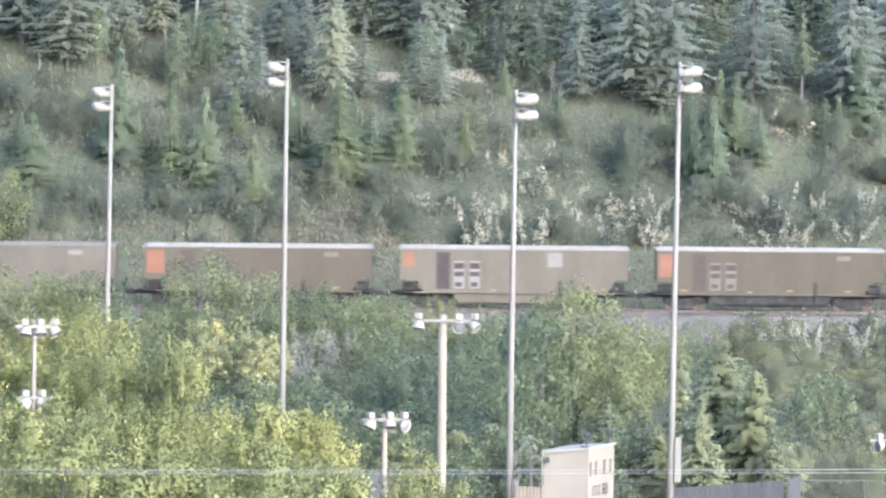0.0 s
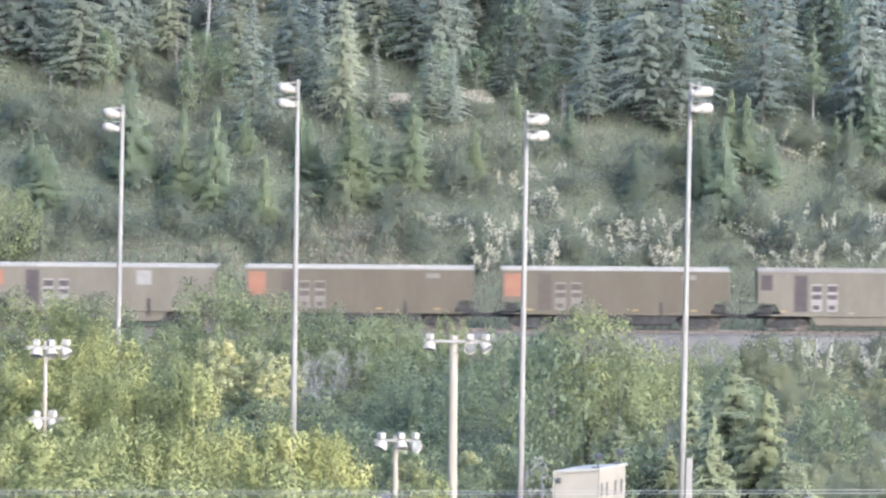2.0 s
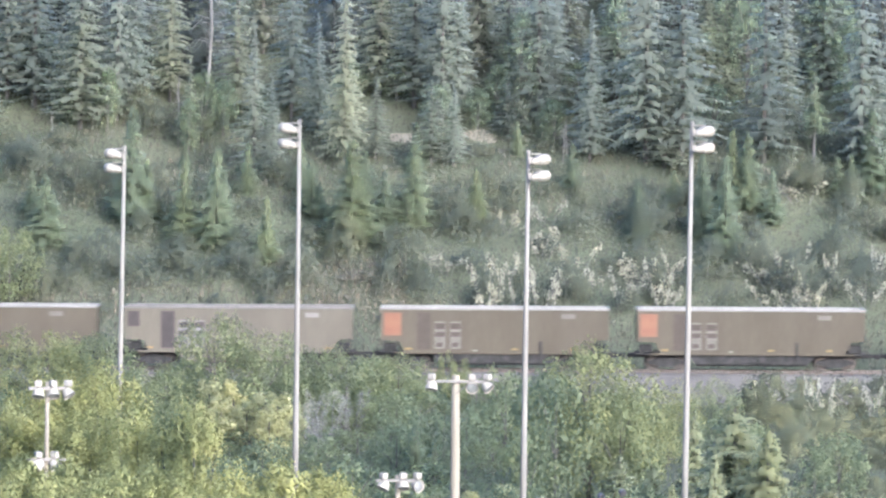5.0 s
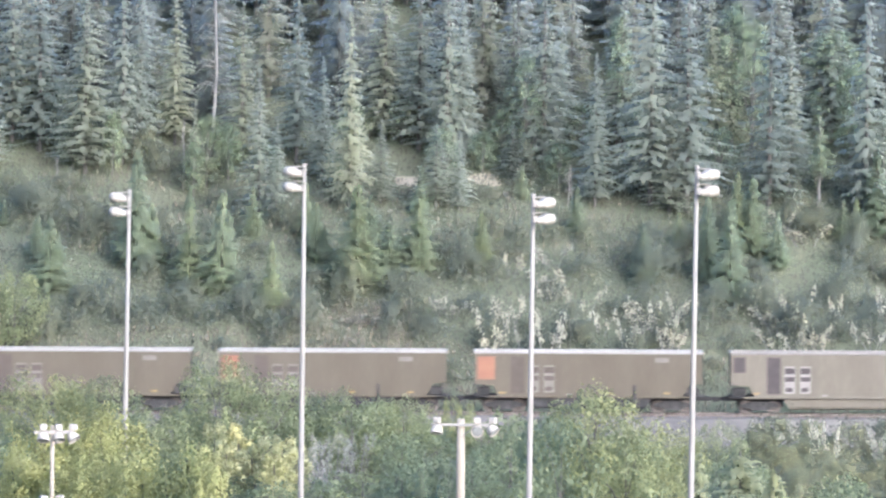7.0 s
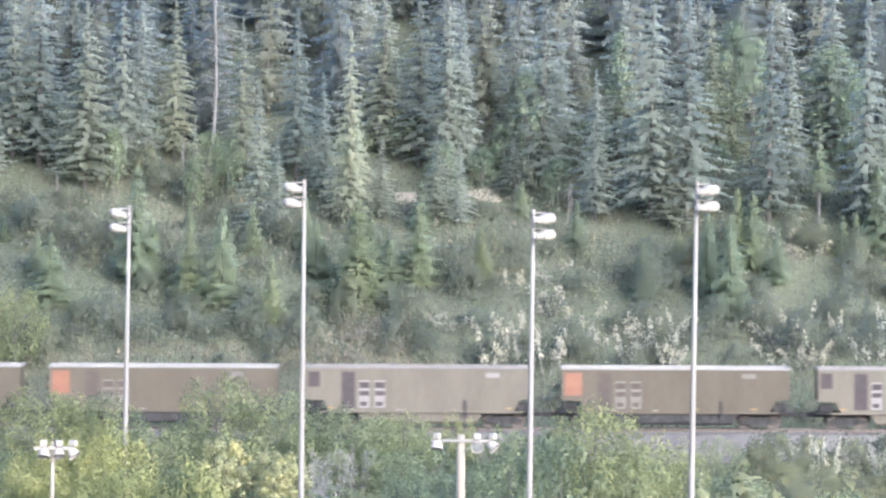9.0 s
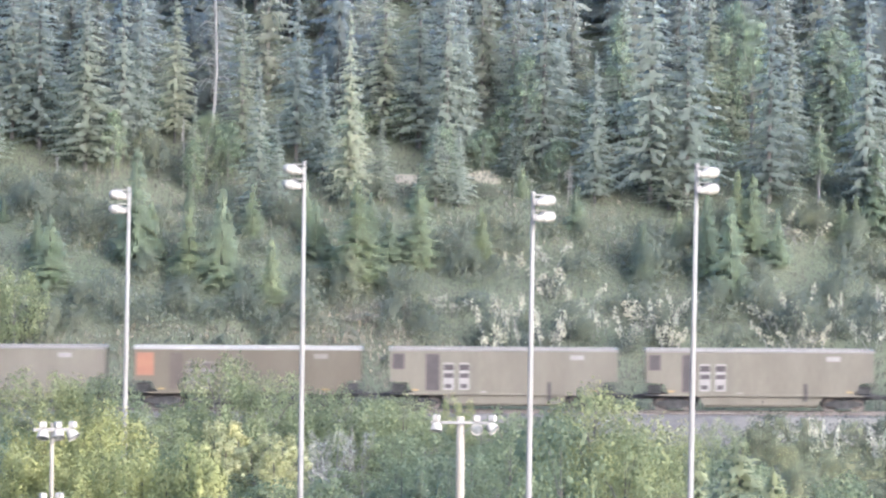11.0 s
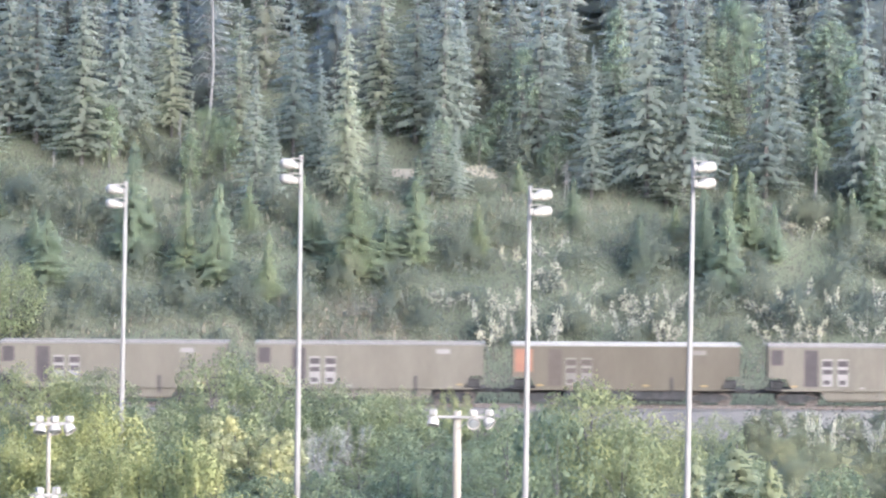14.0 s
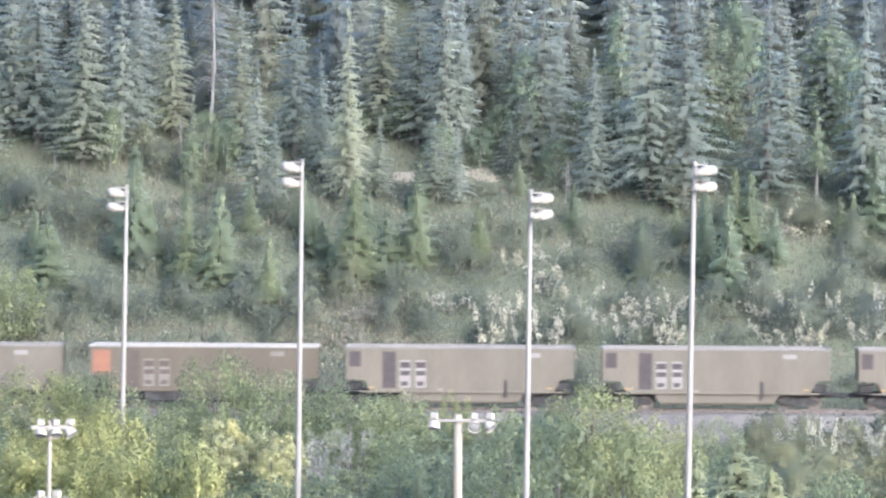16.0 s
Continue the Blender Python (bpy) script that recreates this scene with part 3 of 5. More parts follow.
# ---- scorer's booth ----
def build_booth():
    g = ground_z(6.06, 222)
    wx, wy, h = 1.86, 3.0, 3.90 - g
    b = thing("scorers_booth", pose(6.06, 222.0, g, 0, 0, -22), "tall cream scorer's booth with a sloping roof", "booth")
    # the near corner is at the origin; the booth reaches to -x and +y
    drop = 0.20
    out = [(-wx, 0.0), (0, 0.0), (0, h), (-wx, h - drop)]
    part("front_wall", extruded(out, 0, 0.1), BOXPAINT, b)
    part("back_wall", extruded(out, wy - 0.1, wy), BOXPAINT, b)
    part("side_wall", box_bm(-wx, -wx + 0.1, 0.1, wy - 0.1, 0, h - drop), BOXPAINT, b)
    # east wall with four window openings: strips and piers
    wins = [(0.20, 0.46), (0.78, 1.04), (1.74, 2.00), (2.44, 2.70)]
    z0, z1 = h - 1.10, h - 0.52
    bm = box_bm(-0.1, 0, 0.1, wy - 0.1, 0, z0)
    box_bm(-0.1, 0, 0.1, wy - 0.1, z1, h - 0.012, 0, bm)
    edges = [0.1] + [v for w in wins for v in w] + [wy - 0.1]
    for a, c in zip(edges[::2], edges[1::2]):
        box_bm(-0.1, 0, a, c, z0, z1, 0, bm)
    part("window_wall", bm, BOXPAINT, b)
    for a, c in wins:
        win = part("window", box_bm(-0.03, -0.006, a, c, z0, z1), DARKGLASS, b, "narrow dark window")
        part("window_frame", box_bm(-0.004, 0.008, (a + c) / 2 - 0.012, (a + c) / 2 + 0.012, z0, z1), BOXPAINT, win)
    bm = extruded([(-wx - 0.06, h - drop), (0.06, h + 0.012), (0.06, h + 0.10), (-wx - 0.06, h - drop + 0.09)], -0.07, wy + 0.07)
    part("roof", bm, BOXROOF, b, "pale sloping roof")
    part("corner_trim", box_bm(-0.03, 0.02, -0.022, -0.002, 0.02, h - 0.02), LAMPWHITE, b)
    # the first word as plain bars, the second in letters
    for i in range(6):
        a = 0.53 + 0.17 * i
        bm = box_bm(0.002, 0.008, a, a + 0.045, h - 1.90, h - 1.47)
        box_bm(0.002, 0.008, a + 0.045, a + 0.12, h - (1.56 if i % 2 else 1.90), h - (1.47 if i % 2 else 1.81), 0, bm)
        part("letter_bar", bm, SIGNBROWN, b)
    word = bpy.data.curves.new("word", "FONT")
    word.body, word.size, word.extrude, word.offset = "FIELD", 0.62, 0.004, 0.012
    carrier = new("word", word)
    me = bpy.data.meshes.new_from_object(carrier.evaluated_get(bpy.context.evaluated_depsgraph_get()))
    me.transform(Matrix.Diagonal((0.66 / max(v.co.x for v in me.vertices), 1, 1, 1)))
    bpy.data.objects.remove(carrier)
    letters = finish("lettering", me, SIGNBROWN, b, "dark brown letters FIELD")
    letters.matrix_basis = pose(0.006, 1.64, h - 1.90, 90, 0, 90)
    part("wall_lamp", box_bm(-wx + 0.10, -wx + 0.28, -0.14, -0.002, h - 0.58, h - 0.36, 0.03), BLACKMETAL, b)
    part("downpipe", tube([(-wx - 0.05, -0.03, 0.05), (-wx - 0.05, -0.03, h - drop)], [0.03, 0.03], 8), BOXPAINT, b)
    for x, y in ((-0.16, 0.25), (-0.10, 2.55)):
        zr = h + 0.10 - drop * (-x) / wx
        bm = box_bm(x - 0.22, x + 0.1, y - 0.1, y + 0.1, zr - 0.02, zr + 0.04, 0.01)
        tube([(x, y, zr), (x, y, zr + 0.36)], [0.025, 0.025], 8, bm)
        lathe([(0.03, -0.14), (0.11, -0.11), (0.15, 0.04), (0.155, 0.09), (0.13, 0.10), (0.04, 0.11)], 14, pose(x + 0.02, y, zr + 0.44, 0, 120, -30), bm)
        part("roof_floodlight", bm, BLACKMETAL, b, "small dark roof floodlight")


build_booth()


# ---- fences ----
def board_fence(x0, y0, x1, y1, h0, h1, board, label, wide=0.24, gap=0.02):
    g = ground_z((x0 + x1) / 2, (y0 + y1) / 2)
    length = math.hypot(x1 - x0, y1 - y0)
    f = thing("board_fence", pose(x0, y0, g, 0, 0, math.degrees(math.atan2(y1 - y0, x1 - x0))), label, "fence")
    n = int(length / wide)
    for i in range(n):
        a = i * wide
        h = h0 + (h1 - h0) * (i + 0.5) / n + 0.015 * math.sin(i * 3.1)
        part("board", box_bm(a, a + wide - gap, -0.012, 0.012, 0.04, h, 0.004), board, f)
    k = max(1, round(length / 2.3))
    for i in range(k + 1):
        a = length * i / k
        h = h0 + (h1 - h0) * i / k + 0.06
        part("post", box_bm(a - 0.05, a + 0.05, 0.02, 0.12, -0.3, h, 0.01), board, f)
    for z in (0.45, 1.8):
        part("rail", box_bm(0, length, 0.013, 0.06, z, z + 0.09), board, f)


board_fence(9.6, 226.4, 14.15, 224.4, 2.15, 2.72, FENCE, "dark grey board fence stepping up along the field")
board_fence(14.25, 224.5, 14.9, 228.0, 2.72, 2.60, FENCE, "short return of the dark grey board fence")
board_fence(-4.2, 229.0, -0.6, 229.0, 2.3, 2.3, FENCE, "dark grey fabric-faced fence behind the poplars")
board_fence(3.25, 221.9, 4.30, 222.5, 2.50, 2.45, FENCEWOOD, "short weathered beige board fence beside the booth", 0.16)


def chain_fence(x0, y0, x1, y1, h):
    g = ground_z((x0 + x1) / 2, (y0 + y1) / 2)
    length = math.hypot(x1 - x0, y1 - y0)
    f = thing("chain_link_fence", pose(x0, y0, g, 0, 0, math.degrees(math.atan2(y1 - y0, x1 - x0))), "thin dark chain-link fence on steel posts", "fence")
    k = max(1, round(length / 2.4))
    for i in range(k + 1):
        part("post", tube([(length * i / k, 0, -0.3), (length * i / k, 0, h + 0.05)], [0.032, 0.03], 8), BLACKMETAL, f)
    part("top_rail", tube([(0, 0, h), (length, 0, h)], [0.02, 0.02], 8), BLACKMETAL, f)
    # the mesh: crossing wires
    step = 0.16
    q = []
    n = int((length + h) / step)
    for i in range(n):
        for s in (1, -1):
            a = i * step
            x_a, z_a, x_b, z_b = a - h, 0.05, a, h
            if x_a < 0:
                z_a, x_a = 0.05 - x_a, 0.0
            if x_b > length:
                z_b, x_b = h - (x_b - length), length
            if z_a >= z_b:
                continue
            if s < 0:
                x_a, x_b = length - x_a, length - x_b
            t = 0.003
            q.append([(x_a - t, 0.004 * s, z_a), (x_a + t, 0.004 * s, z_a), (x_b + t, 0.004 * s, z_b), (x_b - t, 0.004 * s, z_b)])
    finish("wire_mesh", quad_mesh("wire_mesh", np.array(q)), BLACKMETAL, f)


chain_fence(15.0, 228.2, 22.5, 229.0, 2.4)
chain_fence(-0.5, 229.2, 3.2, 226.6, 2.45)
chain_fence(7.3, 227.0, 9.5, 226.5, 2.3)


# ---- overhead cables in front, with their poles well to each side ----
def build_cables():
    for y, z, sag in ((120.0, 11.72, 0.25), (121.0, 11.60, 0.16)):
        pts = []
        for i in range(41):
            x = -34 + 68 * i / 40
            k = (x / 34) ** 2
            pts.append((x, y, z + 0.018 * x + sag * (k * 12 - 0.0) * 0.08 + sag * 0.35))
        cable = part("overhead_cable", tube(pts, [0.0065] * 41, 6), WIRE)
        tagged(cable, "thin grey overhead cable strung between poles", "cable", "overhead cables")
    for x in (-34.0, 34.0):
        g = ground_z(x, 120.5)
        p = thing("utility_pole", pose(x, 120.5, g), "plain wooden utility pole carrying cables", "utility pole")
        part("pole", tube([(0, 0, -0.5), (0, 0, 13.4 + 0.018 * x)], [0.17, 0.12], 12), POLEWOOD, p, smooth=True)
        part("crossarm", box_bm(-0.06, 0.06, -0.9, 0.9, 11.7 + 0.018 * x, 11.84 + 0.018 * x, 0.01), POLEWOOD, p)


build_cables()

# ---- vegetation ----
def leaf_quads(centre, normal, along, length, width, fold=0.15):
    """Diamond leaves: base, side, tip, side, a little folded."""
    along = unit(along - normal * np.sum(along * normal, axis=1, keepdims=True))
    across = np.cross(normal, along)
    L, W = length[:, None], width[:, None]
    return np.stack([centre - along * L * 0.5, centre + across * W * 0.5 + normal * W * fold,
                     centre + along * L * 0.5, centre - across * W * 0.5 + normal * W * fold], axis=1)


def spruce_crown(height, radius, levels, per, seed, ragged=0.25, bare=0.06, size=1.0):
    """Whorls of drooping boughs; each bough is a fishbone of narrow needle sprays."""
    r = np.random.default_rng(seed)
    C, N, A, L, W = [], [], [], [], []
    up = np.array([0, 0, 1.0])
    for i in range(levels):
        t = (i + r.uniform(-0.3, 0.3)) / levels
        t = min(max(t, 0.0), 0.995)
        z = height * (bare + (1 - bare) * t)
        swell = 1 + 0.16 * math.sin(i * 1.7 + seed) + r.uniform(-0.08, 0.08)
        reach = swell * radius * ((1 - t) ** 1.0) * (0.60 + 0.40 * min(1, t * 6 + 0.3)) + 0.05 * radius
        n = max(3, int(per * (0.40 + 0.60 * (1 - t))))
        az0 = r.uniform(0, 6.28)
        for k in range(n):
            az = az0 + k * 2 * math.pi / n + r.uniform(-0.35, 0.35)
            ln = reach * r.uniform(1 - 1.6 * ragged, 1 + ragged)
            if r.uniform() < 0.08:
                ln *= 0.4
            d = np.array([math.cos(az), math.sin(az), 0.0])
            side = np.array([-d[1], d[0], 0.0])
            m = max(2, int(1.5 + ln / (0.30 * size)))
            droop = r.uniform(0.10, 0.42)
            root = z + r.uniform(-0.9, 0.9) * height / levels
            for s in range(m):
                u = (s + 0.7 + r.uniform(-0.25, 0.25)) / m
                stem = d * ln * u + up * (root + ln * (0.14 * u - droop * u * u))
                for half in ((-1, 1) if s < m - 1 else (0,)):
                    grow = d * 0.75 + side * half * r.uniform(0.5, 0.9) + up * (0.10 - droop * u * 1.1)
                    length = size * r.uniform(0.36, 0.62) * (0.45 + 0.55 * min(1, ln / 1.1))
                    C.append(stem + unit(grow) * length * 0.35)
                    N.append(up * r.uniform(0.5, 1.0) + d * r.uniform(0.0, 0.5) + side * r.uniform(-0.7, 0.7))
                    A.append(grow)
                    L.append(length)
                    W.append(size * r.uniform(0.26, 0.42) * (0.6 + 0.4 * min(1, ln / 1.1)))
                if r.uniform() < 0.75:  # hanging twigs
                    C.append(stem - up * 0.10 * size + side * r.uniform(-0.12, 0.12))
                    N.append(d * r.uniform(0.4, 1) + side * r.uniform(-0.8, 0.8) + up * 0.15)
                    A.append(-up + d * 0.3)
                    L.append(size * r.uniform(0.40, 0.66))
                    W.append(size * r.uniform(0.20, 0.34))
    for j in range(10):  # the leader
        C.append(np.array([r.uniform(-0.03, 0.03), r.uniform(-0.03, 0.03), height * (1 - 0.006 * j)]))
        a = r.uniform(0, 6.28)
        N.append(np.array([math.cos(a), math.sin(a), 0.2]))
        A.append(up)
        L.append(0.42)
        W.append(0.09 + 0.010 * j)
    C, N = np.array(C), unit(np.array(N))
    out = unit(C * np.array([1, 1, 0]) + np.array([0, 0, 0.01]))
    return leaf_quads(C, N, np.array(A), np.array(L), np.array(W)), out * 0.6 + np.array([0, -0.2, 0.8]) + N * 0.06


def trunk_bm(height, r0, lean=0.0, sides=7):
    n = 6
    pts = [(lean * math.sin(i * 1.3) * 0.3, lean * math.cos(i * 1.7) * 0.3, -0.3 + (height + 0.3) * i / n) for i in range(n + 1)]
    return tube(pts, [r0 * (1 - 0.93 * i / n) + 0.012 for i in range(n + 1)], sides)


def spruce(name, label, category, material, height, radius, levels, per, seed, ragged=0.25, bare=0.06, size=1.0, group="", trunk=BARK):
    t = thing(name, Matrix(), label, category, group)
    part("trunk", trunk_bm(height * 0.98, 0.008 * height + 0.02), trunk, t)
    finish("crown", quad_mesh("crown", *spruce_crown(height, radius, levels, per, seed, ragged, bare, size)), material, t)
    return t


def leafy_crown(height, radius, clumps, leaves, size, seed, low=0.2, lift=0.25, tuft=1.0):
    """Leaves on the outer shells of many uneven clumps; returns quads and clump centres."""
    r = np.random.default_rng(seed)
    cs, rs = [], []
    for i in range(clumps):
        t = r.uniform(0, 1) ** 0.8
        z = height * (low + (0.95 - low) * t)
        prof = (math.sin(math.pi * min(1, 0.10 + 0.86 * t)) ** 0.6)
        a = r.uniform(0, 6.28)
        q = radius * prof * math.sqrt(r.uniform(0.05, 1)) * 0.80
        cs.append((q * math.cos(a), q * math.sin(a), z))
        rs.append(radius * r.uniform(0.13, 0.30) / tuft ** 0.7 * min(1.0, (130 / clumps) ** 0.33))
    cs, rs = np.array(cs), np.array(rs)
    top = cs[:, 2] + rs
    cs[:, 2] *= height / max(top.max(), 0.1)
    pick = r.choice(clumps, leaves, p=rs ** 2 / np.sum(rs ** 2))
    d = unit(r.normal(size=(leaves, 3)))
    loose = np.where(r.uniform(size=leaves) < 0.35, r.uniform(1.2, 2.0, leaves), 1.0)
    shell = rs[pick] * r.uniform(0.15, 1.2, leaves) * loose
    c = cs[pick] + d * shell[:, None] * np.array([1, 1, 1.15 * tuft])
    c[:, 2] = np.maximum(c[:, 2], 0.05)
    nrm = unit(d * 0.6 + r.normal(size=(leaves, 3)) * 0.6 + np.array([0, -0.1, lift]))
    along = r.normal(size=(leaves, 3)) + np.array([0, 0, -0.4])
    ln = size * r.uniform(0.7, 1.35, leaves)
    out = unit(c - np.array([0, 0, height * (low + 0.95) / 2])) * np.array([1, 1, 0.6])
    return leaf_quads(c, nrm, along, ln, ln * r.uniform(0.55, 0.85, leaves)), out * 0.5 + d * 0.35 + nrm * 0.2 + np.array([0, 0, 0.55]), cs


def lobed_crown(height, radius, lobes, leaves, size, seed, low=0.2, lobe=0.22, tall=1.7):
    """Leaves on upright lobes that stand round the stem, each lobe with a bumpy surface; returns quads, shading normals and lobe centres."""
    r = np.random.default_rng(seed)
    cs, rs = [], []
    for k in range(lobes * 14):
        t = r.uniform(0, 1) ** 0.8
        prof = math.sin(math.pi * (0.14 + 0.76 * t)) ** 0.55
        a, q = r.uniform(0, 6.28), radius * prof * r.uniform(0.1, 1.0) ** 0.6
        c = np.array([q * math.cos(a), q * math.sin(a), height * (low + (0.92 - low) * t)])
        rad = radius * lobe * r.uniform(0.65, 1.35) * (1.1 - 0.25 * t)
        # lobes stand apart, so that gaps stay between them
        if all(np.linalg.norm((c - o) / np.array([1, 1, tall])) > 0.82 * (rad + p) for o, p in zip(cs, rs)):
            cs.append(c)
            rs.append(rad)
        if len(cs) >= lobes:
            break
    lobes = len(cs)
    cs, rs = np.array(cs), np.array(rs)
    cs[:, 2] *= height / (cs[:, 2] + rs * tall).max()
    pick = r.choice(lobes, leaves, p=rs ** 2 / np.sum(rs ** 2))
    d = unit(r.normal(size=(leaves, 3)) + np.array([0, 0, 0.25]))
    az = np.arctan2(d[:, 1], d[:, 0])
    bumps = 1 + 0.20 * np.sin(3 * az + pick * 1.7) * np.sin(5 * d[:, 2] + pick) + 0.10 * np.sin(7 * az + 9 * d[:, 2] + pick)
    depth = 1.08 - 0.75 * r.uniform(size=leaves) ** 2.2
    sprig = r.uniform(size=leaves) < 0.06
    c = cs[pick] + d * (rs[pick] * bumps * np.where(sprig, r.uniform(1.1, 1.45, leaves), depth))[:, None] * np.array([1, 1, tall])
    c[:, 2] = np.maximum(c[:, 2], 0.05)
    nrm = unit(d * 0.5 + r.normal(size=(leaves, 3)) * 0.7 + np.array([0, 0, 0.2]))
    along = r.normal(size=(leaves, 3)) + np.array([0, 0, -0.5])
    ln = size * r.uniform(0.7, 1.35, leaves)
    out = unit(cs[pick] * np.array([1, 1, 0]) + np.array([0, 0, 0.01]))
    shade = d * 0.85 + out * 0.40 + nrm * 0.32 + np.array([0, 0, 0.25])
    return leaf_quads(c, nrm, along, ln, ln * r.uniform(0.55, 0.85, leaves)), shade, cs


def broadleaf(name, label, category, material, height, radius, clumps, leaves, size, seed, low=0.2, group="", bark=BARK, stems=1, lobes=None):
    t = thing(name, Matrix(), label, category, group)
    if lobes:
        q, nrm, cs = lobed_crown(height, radius, clumps, leaves, size, seed, low, *lobes)
    else:
        q, nrm, cs = leafy_crown(height, radius, int(clumps * 2.2), leaves, size, seed, low, 0.25, 1.3)
    r = np.random.default_rng(seed + 50)
    r0 = 0.014 * height + 0.012
    if stems == 1:
        part("trunk", tube([(0, 0, -0.2), (0, 0, height * 0.35), (0, 0, height * 0.8)], [r0, r0 * 0.75, r0 * 0.2], 7), bark, t)
    for i in r.choice(len(cs), 8 if height > 7 else 4 if height > 3.4 else 3, replace=False):
        c = Vector(cs[i])
        s = Vector((0, 0, max(0.1, c.z * 0.45))) if stems == 1 else Vector((r.uniform(-0.1, 0.1), r.uniform(-0.1, 0.1), -0.1))
        mid = s.lerp(c, 0.55) + Vector((0, 0, 0.06 * height))
        part("limb" if stems == 1 else "stem", tube([s, mid, c], [r0 * 0.5, r0 * 0.35, r0 * 0.12], 5), bark, t)
    finish("crown", quad_mesh("crown", q, nrm), material, t)
    return t


class Kind:
    """A few built plants of one kind; put() sets one, scaled to a height and a spread."""

    def __init__(self, makers):
        self.makers, self.made, self.count = makers, {}, 0

    def put(self, x, y, height, spread, turn=None, which=None, z=None):
        i = self.count % len(self.makers) if which is None else which
        self.count += 1
        build, h, rad = self.makers[i]
        sx = spread / (2 * rad)
        sz = height / h
        z = ground_z(x, y) - 0.08 if z is None else z
        a = (self.count * 137.5) % 360 if turn is None else turn
        m = Matrix.LocRotScale((x, y, z), Euler((0, 0, radians(a))), (sx, sx, sz))
        if i not in self.made:
            self.made[i] = build()
            self.made[i].matrix_basis = m
            return self.made[i]
        ob = copy_thing(self.made[i], Matrix())
        ob.matrix_basis = m
        return ob


def spruce_kind(name, label, category, material, specs, group):
    return Kind([((lambda s=s, k=k: spruce(name, label, category, material, s[0], s[1], s[2], s[3], s[4], s[5], s[6], s[7], group)), s[0], s[1]) for k, s in enumerate(specs)])


def leafy_kind(name, label, category, material, specs, group, stems=1, bark=BARK, lobes=None):
    return Kind([((lambda s=s: broadleaf(name, label, category, material, s[0], s[1], s[2], s[3], s[4], s[5], s[6], group, bark, stems, lobes)), s[0], s[1]) for s in specs])


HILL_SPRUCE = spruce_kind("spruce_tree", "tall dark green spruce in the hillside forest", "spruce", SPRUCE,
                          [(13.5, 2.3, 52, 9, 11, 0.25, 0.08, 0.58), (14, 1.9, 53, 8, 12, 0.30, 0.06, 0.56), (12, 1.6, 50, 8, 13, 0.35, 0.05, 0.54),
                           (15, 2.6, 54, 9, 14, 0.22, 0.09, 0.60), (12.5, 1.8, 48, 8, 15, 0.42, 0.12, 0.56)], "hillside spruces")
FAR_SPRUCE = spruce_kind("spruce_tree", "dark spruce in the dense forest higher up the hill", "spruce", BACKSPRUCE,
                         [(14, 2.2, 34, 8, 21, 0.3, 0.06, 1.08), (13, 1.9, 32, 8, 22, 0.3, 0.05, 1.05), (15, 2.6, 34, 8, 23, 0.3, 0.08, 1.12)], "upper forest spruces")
YOUNG_SPRUCE = spruce_kind("young_spruce", "small bright green young spruce", "spruce", YOUNG,
                           [(5.5, 1.2, 27, 11, 31, 0.15, 0.02, 0.78), (5, 1.0, 25, 10, 32, 0.2, 0.02, 0.76), (4.5, 1.1, 24, 10, 33, 0.2, 0.02, 0.76)], "young slope spruces")
PALE_SPRUCE = spruce_kind("field_spruce", "pale green spruce standing behind the sports field", "spruce", FIELDNEEDLES,
                          [(7.5, 2.4, 32, 13, 41, 0.15, 0.03, 0.72), (6.5, 2.0, 30, 12, 42, 0.2, 0.03, 0.7)], "field-side spruces")
WILLOW = leafy_kind("willow_tree", "bushy green willow tree in front of the railway", "tree", BROADLEAF,
                    [(6, 3.0, 46, 6600, 0.155, 51, 0.10), (6, 2.8, 42, 6200, 0.155, 52, 0.08), (5.5, 2.6, 40, 5800, 0.155, 54, 0.08)], "trackside trees", lobes=(0.20, 1.5))
BIG_WILLOW = leafy_kind("willow_tree", "broad green willow tree between the field and the railway", "tree", BROADLEAF,
                        [(9, 3.6, 72, 13500, 0.165, 53, 0.06), (8, 3.0, 60, 11000, 0.165, 55, 0.06)], "trackside trees", lobes=(0.19, 1.4))
ALDER = leafy_kind("alder_tree", "dark green leafy tree in the thicket below the track", "tree", DARKLEAF,
                   [(5, 2.0, 26, 1380, 0.245, 61, 0.08), (4.4, 1.8, 22, 1260, 0.245, 62, 0.06), (5.5, 1.9, 28, 1450, 0.245, 63, 0.1)], "thicket trees", lobes=(0.24, 1.5))
ASPEN = leafy_kind("young_poplar", "slender pale young poplar in the thicket", "tree", ASPENLEAF,
                   [(5, 0.75, 20, 2600, 0.14, 71, 0.05), (4.5, 0.7, 18, 2400, 0.14, 72, 0.05)], "slender young poplars", lobes=(0.36, 2.0))
POPLAR_LABEL = "sunlit yellow-green poplar tree in front of the field"
NEAR_POPLAR = leafy_kind("poplar_tree", POPLAR_LABEL, "tree", POPLAR,
                         [(11.5, 2.0, 24, 14500, 0.090, 81, 0.66), (11, 1.8, 22, 13500, 0.090, 82, 0.66), (11.5, 2.1, 25, 15000, 0.090, 83, 0.64)], "near poplars", lobes=(0.27, 1.4))
FIELD_POPLAR = leafy_kind("poplar_tree", POPLAR_LABEL, "tree", POPLAR,
                          [(11.5, 2.0, 30, 14500, 0.105, 86, 0.48), (11, 1.8, 28, 13500, 0.105, 87, 0.48)], "near poplars", lobes=(0.26, 1.6))
